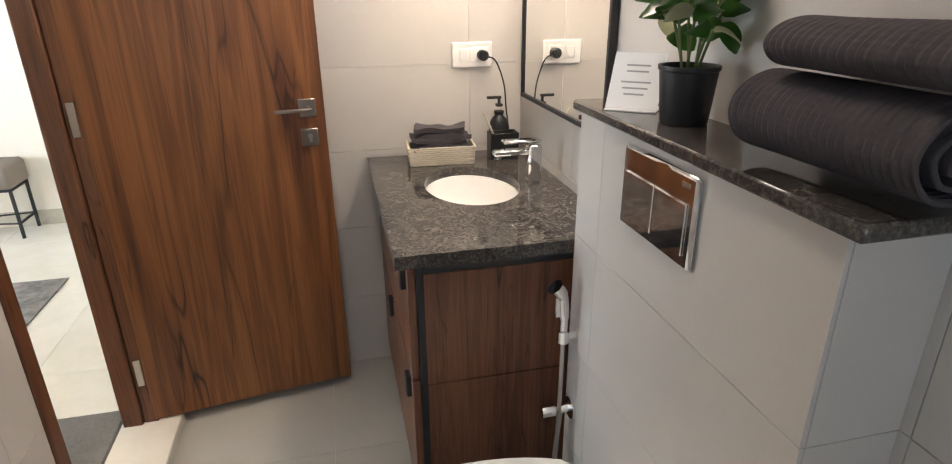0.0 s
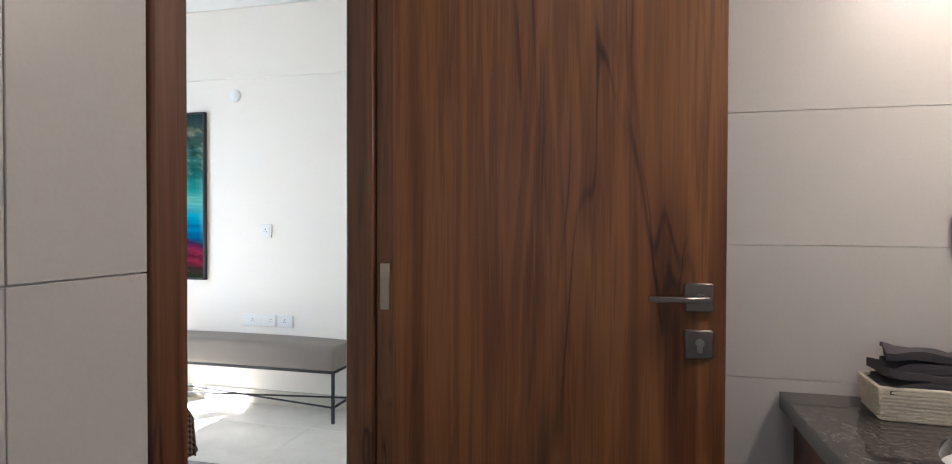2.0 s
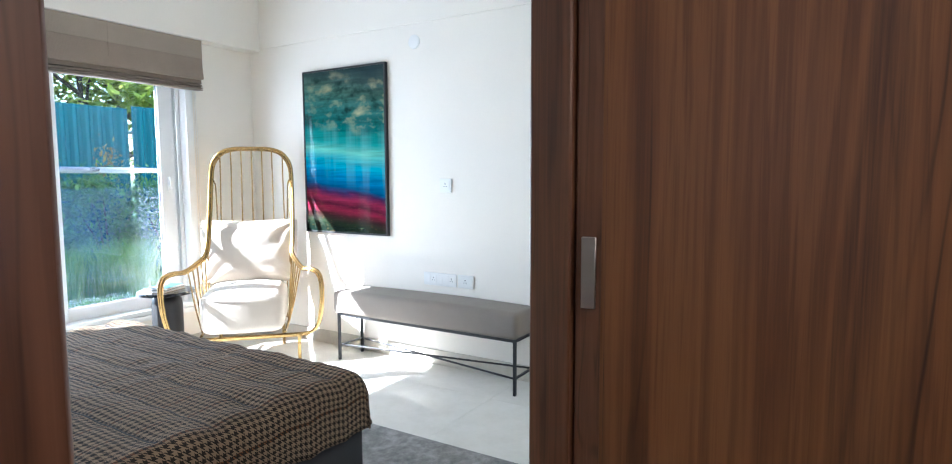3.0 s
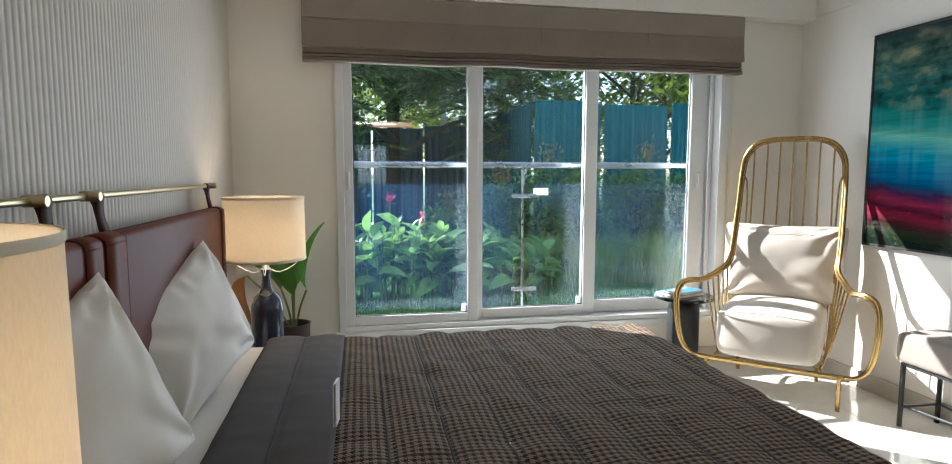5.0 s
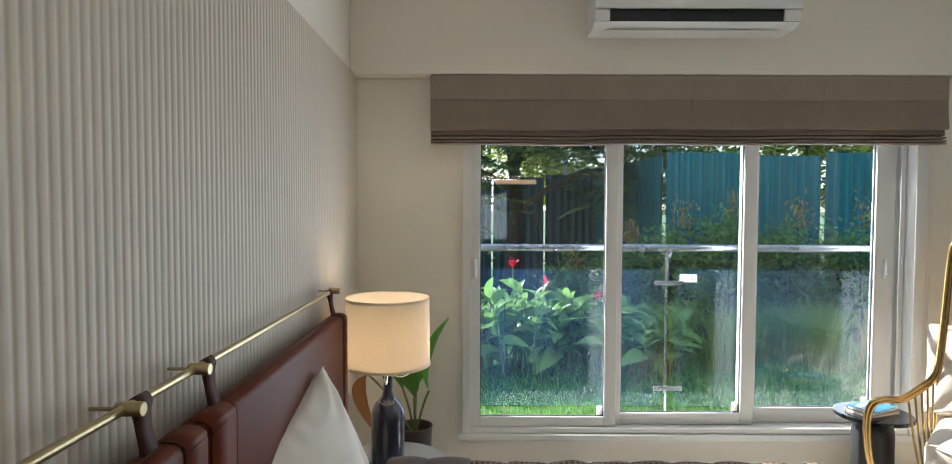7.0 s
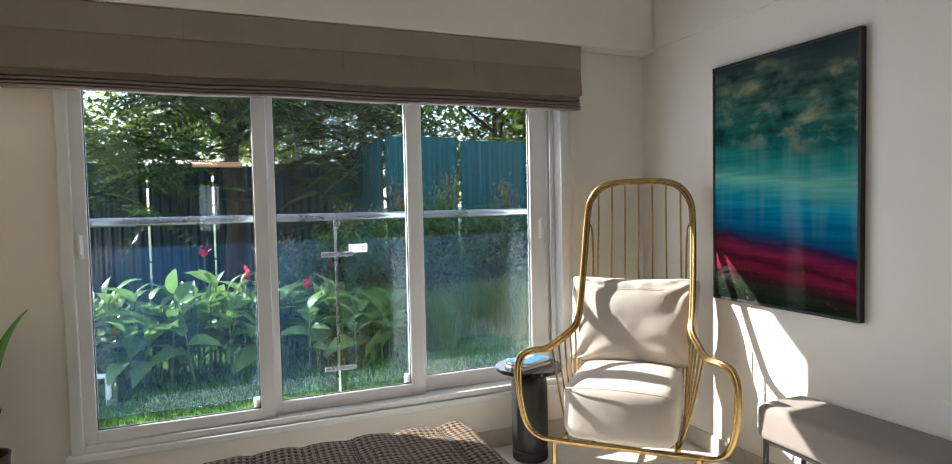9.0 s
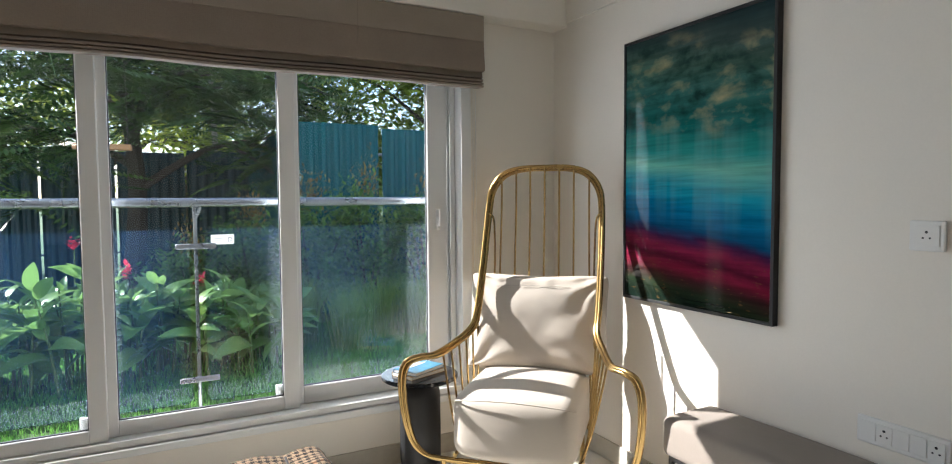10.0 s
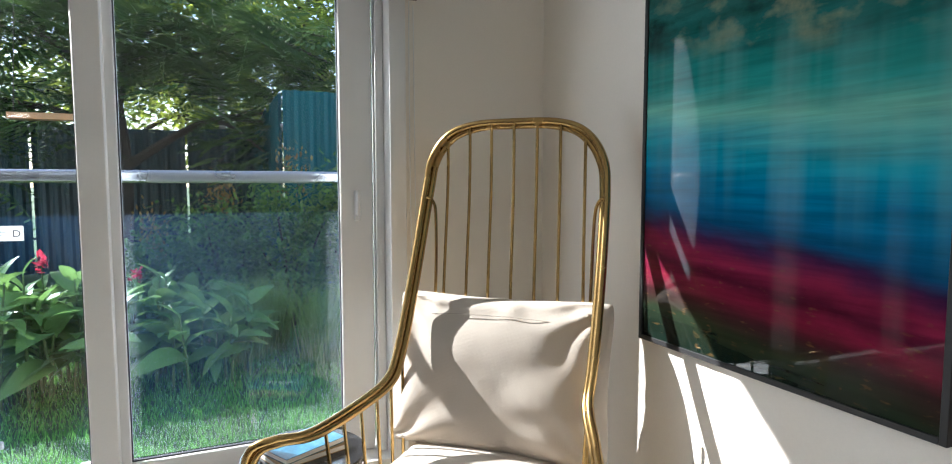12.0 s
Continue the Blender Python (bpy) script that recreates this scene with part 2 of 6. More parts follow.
def painted_sky():
    """An abstract seascape: dark clouds, a cyan horizon, a magenta field."""
    n = Nodes("abstract_painting")
    c = n.add("TexCoord")
    sep = n.add("SeparateXYZ")
    n.link(c.outputs["Object"], sep.inputs[0])
    v = n.coords((1, 1, 2.2))
    low = n.noise(v, 2.1, 6, 0.6, 0.5)
    tilt = n.math("MULTIPLY", sep.outputs[1], -0.10)
    h = n.math("ADD", n.math("ADD", n.math("DIVIDE", sep.outputs[2], 1.17), tilt), n.math("MULTIPLY", n.math("SUBTRACT", low, 0.5), 0.10))
    base = n.ramp(h, ((0.0, (0.006, 0.014, 0.010)), (0.06, (0.016, 0.026, 0.014)), (0.10, (0.040, 0.014, 0.016)), (0.14, (0.17, 0.012, 0.034)), (0.17, (0.07, 0.008, 0.022)),
                      (0.205, (0.20, 0.016, 0.048)), (0.24, (0.04, 0.016, 0.06)), (0.27, (0.006, 0.07, 0.17)), (0.36, (0.005, 0.16, 0.30)), (0.43, (0.016, 0.27, 0.36)), (0.50, (0.14, 0.42, 0.34)),
                      (0.55, (0.025, 0.25, 0.23)), (0.66, (0.008, 0.10, 0.092)), (0.76, (0.030, 0.12, 0.105)), (0.86, (0.05, 0.11, 0.085)), (0.93, (0.04, 0.075, 0.07)), (1.0, (0.012, 0.030, 0.033))))
    streak = n.noise(n.coords((1, 0.25, 5.0)), 7.0, 5, 0.6, 0.2)
    base = n.mix(0.55, base, n.ramp(streak, ((0.35, (0.55, 0.55, 0.55)), (0.65, (1.45, 1.45, 1.45)))), "MULTIPLY")
    cloud = n.noise(n.coords((1, 1, 1.7)), 4.4, 8, 0.58, 0.15)
    band = n.ramp(h, ((0.60, (0, 0, 0)), (0.68, (1, 1, 1)), (0.90, (1, 1, 1)), (0.97, (0, 0, 0))))
    side = n.math("SUBTRACT", 0.75, n.math("MULTIPLY", sep.outputs[1], 0.6), True)
    lit = n.math("MULTIPLY", n.math("MULTIPLY", n.math("MULTIPLY", n.math("SUBTRACT", cloud, 0.51), 4.6, True), band, True), side, True)
    dark = n.math("MULTIPLY", n.math("MULTIPLY", n.math("SUBTRACT", 0.485, cloud), 9.0, True), band, True)
    col = n.mix(lit, base, (0.50, 0.42, 0.22))
    col = n.mix(n.math("MULTIPLY", dark, 0.85), col, (0.004, 0.022, 0.018))
    ray = n.noise(n.coords((1, 1, 0.04)), 9.0, 3, 0.5)
    haze = n.ramp(h, ((0.26, (0, 0, 0)), (0.40, (1, 1, 1)), (0.62, (1, 1, 1)), (0.70, (0, 0, 0))))
    col = n.mix(n.math("MULTIPLY", n.math("MULTIPLY", n.math("SUBTRACT", ray, 0.5), 1.6, True), haze, True), col, (0.22, 0.42, 0.40))
    speck = n.noise(n.coords((1, 1, 3.0)), 26, 3)
    floor_band = n.ramp(h, ((0.08, (1, 1, 1)), (0.20, (0.6, 0.6, 0.6)), (0.24, (0, 0, 0))))
    col = n.mix(n.math("MULTIPLY", n.math("MULTIPLY", n.math("SUBTRACT", speck, 0.62), 5.0, True), floor_band, True), col, (0.16, 0.085, 0.03))
    return n.set(col, 0.02, Specular_IOR_Level=0.38)


PAINT = plain("warm_white_wall_paint", (0.84, 0.79, 0.71), 0.62, var=0.03, scale=1.3, bump=0.06, fine=160)
CEIL = plain("white_ceiling_paint", (0.82, 0.80, 0.76), 0.7, var=0.025, scale=1.1)
FLUTE = plain("cream_fluted_board", (0.62, 0.555, 0.465), 0.6, var=0.04, scale=3, stretch=(1, 1, 0.2))
TILE = plain("light_grey_wall_tile", (0.57, 0.54, 0.50), 0.30, var=0.06, scale=1.6, fine=240, rvar=0.02)
GROUT = plain("grey_grout", (0.60, 0.56, 0.52), 0.9)
BATHFLOOR = plain("grey_floor_tile", (0.42, 0.41, 0.38), 0.34, var=0.07, scale=3)
MARBLE = stone("cream_marble_floor", (0.66, 0.63, 0.56), (0.72, 0.69, 0.62), (0.76, 0.73, 0.67), 0.075, 6)
SKIRT = stone("beige_skirting_tile", (0.50, 0.46, 0.38), (0.55, 0.51, 0.43), (0.6, 0.56, 0.48), 0.2, 12)
GRANITE = stone("dark_polished_granite", (0.014, 0.013, 0.012), (0.058, 0.052, 0.047), (0.15, 0.132, 0.116), 0.08, 120, 0.3)
TEAK = wood("teak_veneer", (0.062, 0.020, 0.0075), (0.155, 0.057, 0.017), (0.245, 0.101, 0.031), 0.42, 9.0)
WALNUT = wood("walnut_laminate", (0.06, 0.022, 0.011), (0.13, 0.05, 0.024), (0.19, 0.078, 0.04), 0.38, 20)
FRAMEWOOD = wood("door_frame_wood", (0.06, 0.022, 0.011), (0.13, 0.05, 0.022), (0.17, 0.07, 0.032), 0.4, 18)
BLACK = plain("black_powder_coat", (0.014, 0.014, 0.015), 0.5, var=0.2)
RUBBER = plain("black_plastic", (0.012, 0.012, 0.012), 0.45, var=0.2)
CHROME = plain("chrome", (0.80, 0.80, 0.80), 0.07, 1.0, var=0.02, rvar=0.03)
STEEL = plain("brushed_steel", (0.50, 0.48, 0.45), 0.30, 1.0, var=0.06, stretch=(1, 1, 12))
RAILSTEEL = plain("satin_rail_steel", (0.30, 0.31, 0.33), 0.28, 1.0, var=0.06)
NICKEL = plain("dark_nickel", (0.28, 0.25, 0.22), 0.32, 1.0, var=0.08)
GOLD = plain("polished_brass", (0.44, 0.295, 0.115), 0.26, 1.0, var=0.07, rvar=0.05)
ANTIQUE = plain("aged_brass", (0.52, 0.42, 0.24), 0.33, 1.0, var=0.12)
PVC = plain("white_window_plastic", (0.80, 0.80, 0.79), 0.35, var=0.025)
PLASTIC = plain("white_switch_plastic", (0.82, 0.81, 0.78), 0.3, var=0.02)
CERAMIC = plain("white_ceramic", (0.83, 0.82, 0.79), 0.07, var=0.015, rvar=0.02)
LEATHER = plain("tan_leather", (0.135, 0.029, 0.011), 0.50, var=0.16, scale=5, bump=0.2, fine=380, Specular_IOR_Level=0.17)
STRAP = plain("dark_brown_leather", (0.060, 0.017, 0.010), 0.75, var=0.15, bump=0.2, fine=380)
LINEN = fabric("white_cotton", (0.83, 0.77, 0.69), 1400, 0.04, 0.15)
CREAM = fabric("cream_upholstery", (0.50, 0.445, 0.38), 1000, 0.05, 0.25)
GREYQUILT = fabric("grey_quilt_lining", (0.066, 0.053, 0.046), 1200, 0.1, 0.25)
TAUPE = fabric("taupe_bench_fabric", (0.235, 0.20, 0.17), 900, 0.09, 0.3)
BLIND = fabric("taupe_blind_fabric", (0.275, 0.220, 0.176), 500, 0.10, 0.35)
TOWEL = fabric("charcoal_towelling", (0.070, 0.061, 0.064), 500, 0.2, 0.6, 0.05)
NAPKIN = fabric("grey_cotton_napkin", (0.07, 0.062, 0.066), 900, 0.15, 0.4)
SHADE_CLOTH = plain("cream_lamp_shade_cloth", (0.78, 0.68, 0.52), 0.9, var=0.03, bump=0.1, fine=500)
RUG = stone("grey_patterned_rug", (0.10, 0.095, 0.09), (0.21, 0.20, 0.185), (0.34, 0.32, 0.30), 0.9, 24)
BATHMAT = fabric("grey_bath_mat", (0.16, 0.155, 0.15), 300, 0.3, 0.8)
BLUEGLASS = plain("smoky_blue_glass", (0.026, 0.034, 0.066), 0.06, var=0.15, Coat_Weight=0.8)
GREYTOP = plain("grey_lacquer", (0.30, 0.30, 0.295), 0.4, var=0.05)
CHARCOAL = plain("charcoal_bed_base", (0.022, 0.022, 0.025), 0.6, var=0.2)
BLACKSTONE = stone("black_marble", (0.006, 0.007, 0.009), (0.012, 0.013, 0.016), (0.05, 0.055, 0.06), 0.12, 30)
MIRROR = Nodes("mirror_silver").set((0.9, 0.9, 0.88), 0.01, 1.0)
PANE = glass("window_pane", (0.985, 1.0, 1.0), 1.45)
RAILGLASS = glass("green_tinted_glass", (0.90, 0.975, 1.0), 1.30, sky_veil=0.010)
WICKER = plain("cream_wicker", (0.58, 0.52, 0.42), 0.7, var=0.2, fine=120, bump=0.4)
PAPER = plain("white_card", (0.82, 0.81, 0.79), 0.5, var=0.01)
INK = plain("grey_print", (0.35, 0.34, 0.33), 0.6)
LED = glow("warm_led_diffuser", (1.0, 0.84, 0.64), 3.2)
BULB = glow("frosted_bulb", (1.0, 0.80, 0.55), 6.5)
SEAM = plain("seam_thread", (0.38, 0.34, 0.29), 0.9)


def lampshade_cloth():
    n = Nodes("lit_shade_cloth")
    col = n.ramp(n.noise(n.coords((1, 1, 0.3)), 300, 3), ((0.3, (0.76, 0.68, 0.56)), (0.7, (0.82, 0.75, 0.63))))
    n.set(col, 0.9)
    tr, mx = n.add("BsdfTranslucent"), n.add("MixShader", Fac=0.5)
    n.link(col, tr.inputs["Color"])
    n.link(n.b.outputs[0], mx.inputs[1])
    n.link(tr.outputs[0], mx.inputs[2])
    n.link(mx.outputs[0], n.t.nodes["Material Output"].inputs["Surface"])
    return n.m


SHADE = lampshade_cloth()
HOUND = houndstooth()
ART = painted_sky()

# ---- the rooms ----
EX, BX, BY0, BYN, BYS, H = 3.565, 1.405, -5.19, -3.83, -3.655, 2.72   # east wall, bathroom east wall and south wall, door wall, ceiling
WX0, WX1, WZ0, WZ1 = 0.565, 3.035, 0.31, 1.99                       # window opening

solid("floor_bedroom", boxes((-0.2, BYS - 0.03, -0.15, EX + 0.15, 0.25, -0.004)), GROUT, "screed under a cream stone floor", "floor", "structure")
wall_north = solid("wall_north", boxes((-0.2, 0, -0.15, WX0, 0.24, H), (WX1, 0, -0.15, EX + 0.2, 0.24, H), (WX0, 0, -0.15, WX1, 0.24, WZ0), (WX0, 0, WZ1, WX1, 0.24, H)),
      PAINT, "warm white painted wall round a wide window", "wall", "structure")
solid("wall_east", boxes((EX, BYS, -0.15, EX + 0.2, 0, H)), PAINT, "warm white painted wall behind the bench", "wall", "structure")
wall_west = solid("wall_west", boxes((-0.2, BYS, -0.15, -0.012, 0, H)), PAINT, "white wall behind a fluted panel", "wall", "structure")
wall_south = solid("wall_south", boxes((-0.2, BYN + 0.004, -0.15, 0.40, BYS, H), (1.175, -3.78, -0.15, EX + 0.2, BYS, H), (0.40, -3.80, 2.36, 1.175, BYS, H)), PAINT,
      "white painted wall with the bathroom doorway", "wall", "structure")
solid("ceiling_bedroom", boxes((-0.2, BYS - 0.15, H, EX + 0.2, 0.24, H + 0.15)), CEIL, "white painted ceiling of the bedroom", "ceiling", "structure")
solid("beam_window", boxes((-0.012, -0.12, 2.217, EX, -0.001, H - 0.002), bev=0.004), PAINT, "white painted beam above the window", "beam", "structure")
solid("beam_side", boxes((EX - 0.012, BYS + 0.002, 2.235, EX - 0.001, -0.122, H - 0.002), bev=0.003), PAINT, "shallow white beam along the wall top", "beam", "structure")

# bathroom shell
solid("floor_bathroom", boxes((-1.95, BY0 - 0.1, -0.15, BX + 0.1, BYN + 0.02, -0.006)), GROUT, "screed under grey bathroom floor tiles", "floor", "structure")
bath_east = solid("wall_bathroom_east", boxes((BX + 0.008, BY0 - 0.1, -0.15, BX + 0.16, -3.782, 2.62)), GROUT, "bathroom wall under grey tiles", "wall", "structure")
bath_south = solid("wall_bathroom_south", boxes((-1.95, BY0 - 0.16, -0.15, BX + 0.008, BY0 - 0.008, 2.62)), GROUT, "bathroom wall under grey tiles", "wall", "structure")
bath_north = solid("wall_bathroom_north", boxes((-1.95, BYN + 0.008, -0.15, -0.2, BYS, 2.62)), GROUT, "bathroom wall under grey tiles", "wall", "structure")
solid("wall_bathroom_west", boxes((-2.1, BY0 - 0.16, -0.15, -1.95, BYS, 2.62)), TILE, "grey tiled bathroom wall", "wall", "structure")
solid("ceiling_bathroom", boxes((-2.1, BY0 - 0.16, 2.62, BX + 0.16, BYN + 0.006, 2.70), (0.40, BYN + 0.006, 2.62, BX + 0.16, -3.802, 2.70)), CEIL, "white bathroom ceiling", "ceiling", "structure")

# half wall over the concealed cistern
HX0, HX1, HY = -0.313, 0.45, -5.035
half_wall = solid("half_wall", boxes((HX0 + 0.008, BY0 - 0.007, 0, HX1 - 0.008, HY - 0.008, 1.197)), GROUT, "low tiled wall that hides a cistern", "wall", "structure")
solid("granite_ledge", boxes((HX0 - 0.030, BY0 + 0.002, 1.199, HX1 + 0.012, HY + 0.018, 1.221), bev=0.004), GRANITE, "dark polished granite ledge on a low wall", "ledge")

# ---- doorway ----
door_frame = solid("door_frame", boxes((0.405, BYN - 0.006, 0, 0.452, BYS + 0.006, 2.36), (1.13, -3.735, 0, 1.18, -3.672, 2.36), (1.143, -3.785, 0, 1.18, -3.737, 2.36),
                                       (0.452, -3.80, 2.31, 1.13, BYS + 0.006, 2.36), bev=0.003), FRAMEWOOD, "dark wooden door frame with a rebate", "door frame", "structure")
tagged(door_frame, kind="structure")
solid("threshold", boxes((0.40, -3.86, -0.01, 1.18, BYS - 0.004, 0.034), bev=0.004), MARBLE, "cream marble door threshold", "threshold", "structure")
door = thing("door_1", pose(1.142, -3.775, 0, 0, 0, -81.2), "open teak-veneered bathroom door with square nickel fittings", "door")
part("leaf", boxes((0.0, 0.0, 0.040, 0.697, 0.038, 2.30), bev=0.002), TEAK, door)
for z in (0.24, 1.11, 2.03):
    hinge = part("hinge", boxes((-0.026, -0.003, z - 0.05, -0.006, 0.0035, z + 0.05), bev=0.001), STEEL, door, "steel butt hinge")
rose = part("handle_rose", boxes((0.613, -0.011, 1.068, 0.668, 0.0, 1.126), bev=0.002), NICKEL, door, "square nickel handle rose")
lever = bmesh.new()
tube(lever, [(0.641, -0.008, 1.097), (0.641, -0.045, 1.097)], 0.009, 12)
box(lever, 0.535, -0.052, 1.091, 0.651, -0.040, 1.102, 0.002)
part("lever", lever, NICKEL, door, "slim nickel lever")
esc = part("lock_plate", boxes((0.613, -0.010, 0.972, 0.668, 0.0, 1.030), bev=0.002), NICKEL, door, "square nickel lock plate")
key = bmesh.new()
tube(key, [(0.641, -0.011, 1.005), (0.641, -0.018, 1.005)], 0.0085, 12)
box(key, 0.6365, -0.018, 0.985, 0.6455, -0.010, 1.0, 0.001)
part("lock_cylinder", key, STEEL, door)

# ---- fluted wall ----
pitch, n_slats = 0.0262, 138
flute = bmesh.new()
prof = [(0.0, -pitch / 2), (0.0, -0.0105), (0.0013, -0.0085), (0.0022, -0.0045), (0.0025, 0.0), (0.0022, 0.0045), (0.0013, 0.0085), (0.0, 0.0105), (0.0, pitch / 2)]
for (xa, ya), (xb, yb) in zip(prof, prof[1:]):
    q = [flute.verts.new(p) for p in ((xa, ya, 0.1), (xb, yb, 0.1), (xb, yb, 2.225), (xa, ya, 2.225))]
    flute.faces.new(q)
bmesh.ops.remove_doubles(flute, verts=flute.verts, dist=1e-5)
flute_mesh = to_mesh("slat", flute, FLUTE)
panel = solid("fluted_panel", boxes((-0.0118, BYS + 0.001, 0.0, -0.001, -0.001, 2.225)), FLUTE, "cream vertically fluted wall panel behind the bed", "wall panel", "structure")
for q in range(n_slats):
    slat = part("slat", flute_mesh, None, panel)
    slat.location = (-0.0005, -0.014 - q * pitch, 0)

# ---- window ----
win = thing("window_1", pose(0, 0, 0), "white sliding window of three sashes, closed, onto a garden", "window")
tagged(win, kind="structure")
part("window_frame", boxes((WX0, -0.022, WZ0, WX0 + 0.045, 0.15, WZ1), (WX1 - 0.055, -0.022, WZ0, WX1, 0.15, WZ1), (WX0 + 0.045, -0.012, WZ0, WX1 - 0.055, 0.15, WZ0 + 0.03),
                           (WX0 + 0.045, -0.012, WZ1 - 0.05, WX1 - 0.055, 0.15, WZ1), (WX1 - 0.085, 0.055, WZ0 + 0.03, WX1 - 0.056, 0.062, WZ1 - 0.05), (WX1 - 0.085, 0.095, WZ0 + 0.03, WX1 - 0.056, 0.102, WZ1 - 0.05), bev=0.002), PVC, win)
part("window_sill", boxes((WX0 - 0.02, -0.03, WZ0 - 0.035, WX1 + 0.02, 0.0, WZ0 - 0.002), bev=0.004), PVC, win)
for x0, x1, g0, g1, y, zb in ((0.605, 1.40, 0.66, 1.335, 0.022, 0.395), (1.37, 2.165, 1.435, 2.093, 0.062, 0.405), (2.10, 2.945, 2.19, 2.835, 0.102, 0.425)):
    sash = part("sash", boxes((x0, y - 0.019, 0.342, g0, y + 0.019, 1.95), (g1, y - 0.019, 0.342, x1, y + 0.019, 1.95), (g0, y - 0.019, 0.342, g1, y + 0.019, zb), (g0, y - 0.019, 1.915, g1, y + 0.019, 1.95), bev=0.003), PVC, win)
    pane = part("pane", boxes((g0 - 0.004, y - 0.003, zb - 0.004, g1 + 0.004, y + 0.003, 1.919)), PANE, sash, "clear glass pane")
    pane.visible_shadow = False
    part("corner_stop", boxes((g1 - 0.032, y + 0.004, zb + 0.001, g1 - 0.001, y + 0.018, zb + 0.05), bev=0.002), PVC, sash, "small white corner stop")
    part("gasket", boxes((g0, y - 0.006, zb, g0 + 0.004, y + 0.006, 1.915), (g1 - 0.004, y - 0.006, zb, g1, y + 0.006, 1.915), (g0 + 0.004, y - 0.006, zb, g1 - 0.004, y + 0.006, zb + 0.004)), RUBBER, sash)
for x, y in ((0.632, 0.0), (2.89, 0.08)):
    h = part("latch", boxes((x - 0.011, y - 0.012, 1.15, x + 0.011, y + 0.002, 1.255), (x - 0.007, y - 0.028, 1.17, x + 0.007, y - 0.010, 1.255), bev=0.004), PVC, win, "white sash latch")

# roman blind
blind = thing("roman_blind", pose(0, 0, 0), "taupe fabric roman blind drawn up in folds", "window blind")
bm = bmesh.new()
rows = ((2.215, -0.092), (2.20, -0.104), (2.12, -0.106), (2.0, -0.112), (1.945, -0.120), (1.932, -0.118), (1.930, -0.070), (1.940, -0.068), (1.934, -0.086), (1.904, -0.094), (1.900, -0.066), (1.896, -0.098), (1.885, -0.100), (1.881, -0.070), (1.877, -0.104), (1.869, -0.105), (1.866, -0.078), (1.863, -0.106), (1.855, -0.100), (1.858, -0.04), (2.215, -0.03))
prev = None
for q in range(61):
    x = 0.40 + (3.067 - 0.40) * q / 60
    ring = []
    for z, y in rows:
        sag = 0.006 * math.sin(q * 0.31) * (2.215 - z) / 0.35 + 0.004 * noise.noise((x * 3, z * 4, 0))
        ring.append(bm.verts.new((x, y + 0.004 * noise.noise((x * 5, z * 9, 3)), z - (0.012 * (x - 0.4) / 2.67 if z < 2.15 else 0) * -1 + sag * 0.5)))
    if prev:
        for a in range(len(rows)):
            w = (a + 1) % len(rows)
            bm.faces.new((prev[a], prev[w], ring[w], ring[a]))
    else:
        bm.faces.new(ring)
    prev = ring
bm.faces.new(prev[::-1])
part("blind_fabric", bm, BLIND, blind)
# thin extra sheet, added to carry the paler tone of the blind's upper part
BLINDTOP = fabric("taupe_blind_upper_tone", (0.32, 0.265, 0.212), 500, 0.10, 0.35)
part("upper_tone_sheet", boxes((0.402, -0.1135, 2.088, 3.065, -0.1095, 2.213), bev=0.0015), BLINDTOP, blind, "thin sheet added for the blind's lighter upper tone")
for x in (1.07, 1.75, 2.42):
    part("fabric_seam", boxes((x, -0.1145, 1.99, x + 0.003, -0.1065, 2.20)), BLIND, blind)
cord = bmesh.new()
tube(cord, spline([(3.045, -0.03, 1.87), (3.047, -0.02, 1.5), (3.052, -0.018, 1.0), (3.058, -0.02, 0.75), (3.066, -0.02, 1.0), (3.062, -0.02, 1.86)], 8), 0.0018, 6)
part("pull_cord", cord, PVC, blind, "white beaded pull cord")

# air conditioner
ac = thing("air_conditioner", pose(1.69, -0.12, 2.40), "white split air conditioner on the beam", "air conditioner")
bm = bmesh.new()
side = [(0.0, 0.0), (-0.15, 0.0), (-0.203, 0.022), (-0.222, 0.078), (-0.223, 0.12), (-0.20, 0.27), (-0.17, 0.285), (0.0, 0.285)]
a = [bm.verts.new((-0.49, y, z)) for y, z in side]
b = [bm.verts.new((0.49, y, z)) for y, z in side]
for q in range(len(side)):
    w = (q + 1) % len(side)
    if q != 2:
        bm.faces.new((a[q], a[w], b[w], b[q]))
bm.faces.new(a[::-1]); bm.faces.new(b)
box(bm, -0.489, -0.216, 0.024, -0.42, -0.204, 0.077)
box(bm, 0.41, -0.216, 0.024, 0.489, -0.204, 0.077)
part("casing", bm, PVC, ac)
part("air_outlet", boxes((-0.488, -0.20, 0.023, 0.488, -0.12, 0.079)), BLACK, ac, "dark air outlet")
for q in range(3):
    part("louvre", boxes((-0.42 + 0.28 * q, -0.210, 0.03, -0.41 + 0.28 * q, -0.199, 0.074)), BLACK, ac)
part("flap", boxes((-0.43, -0.158, -0.008, 0.41, -0.10, -0.003), bev=0.002), PVC, ac)

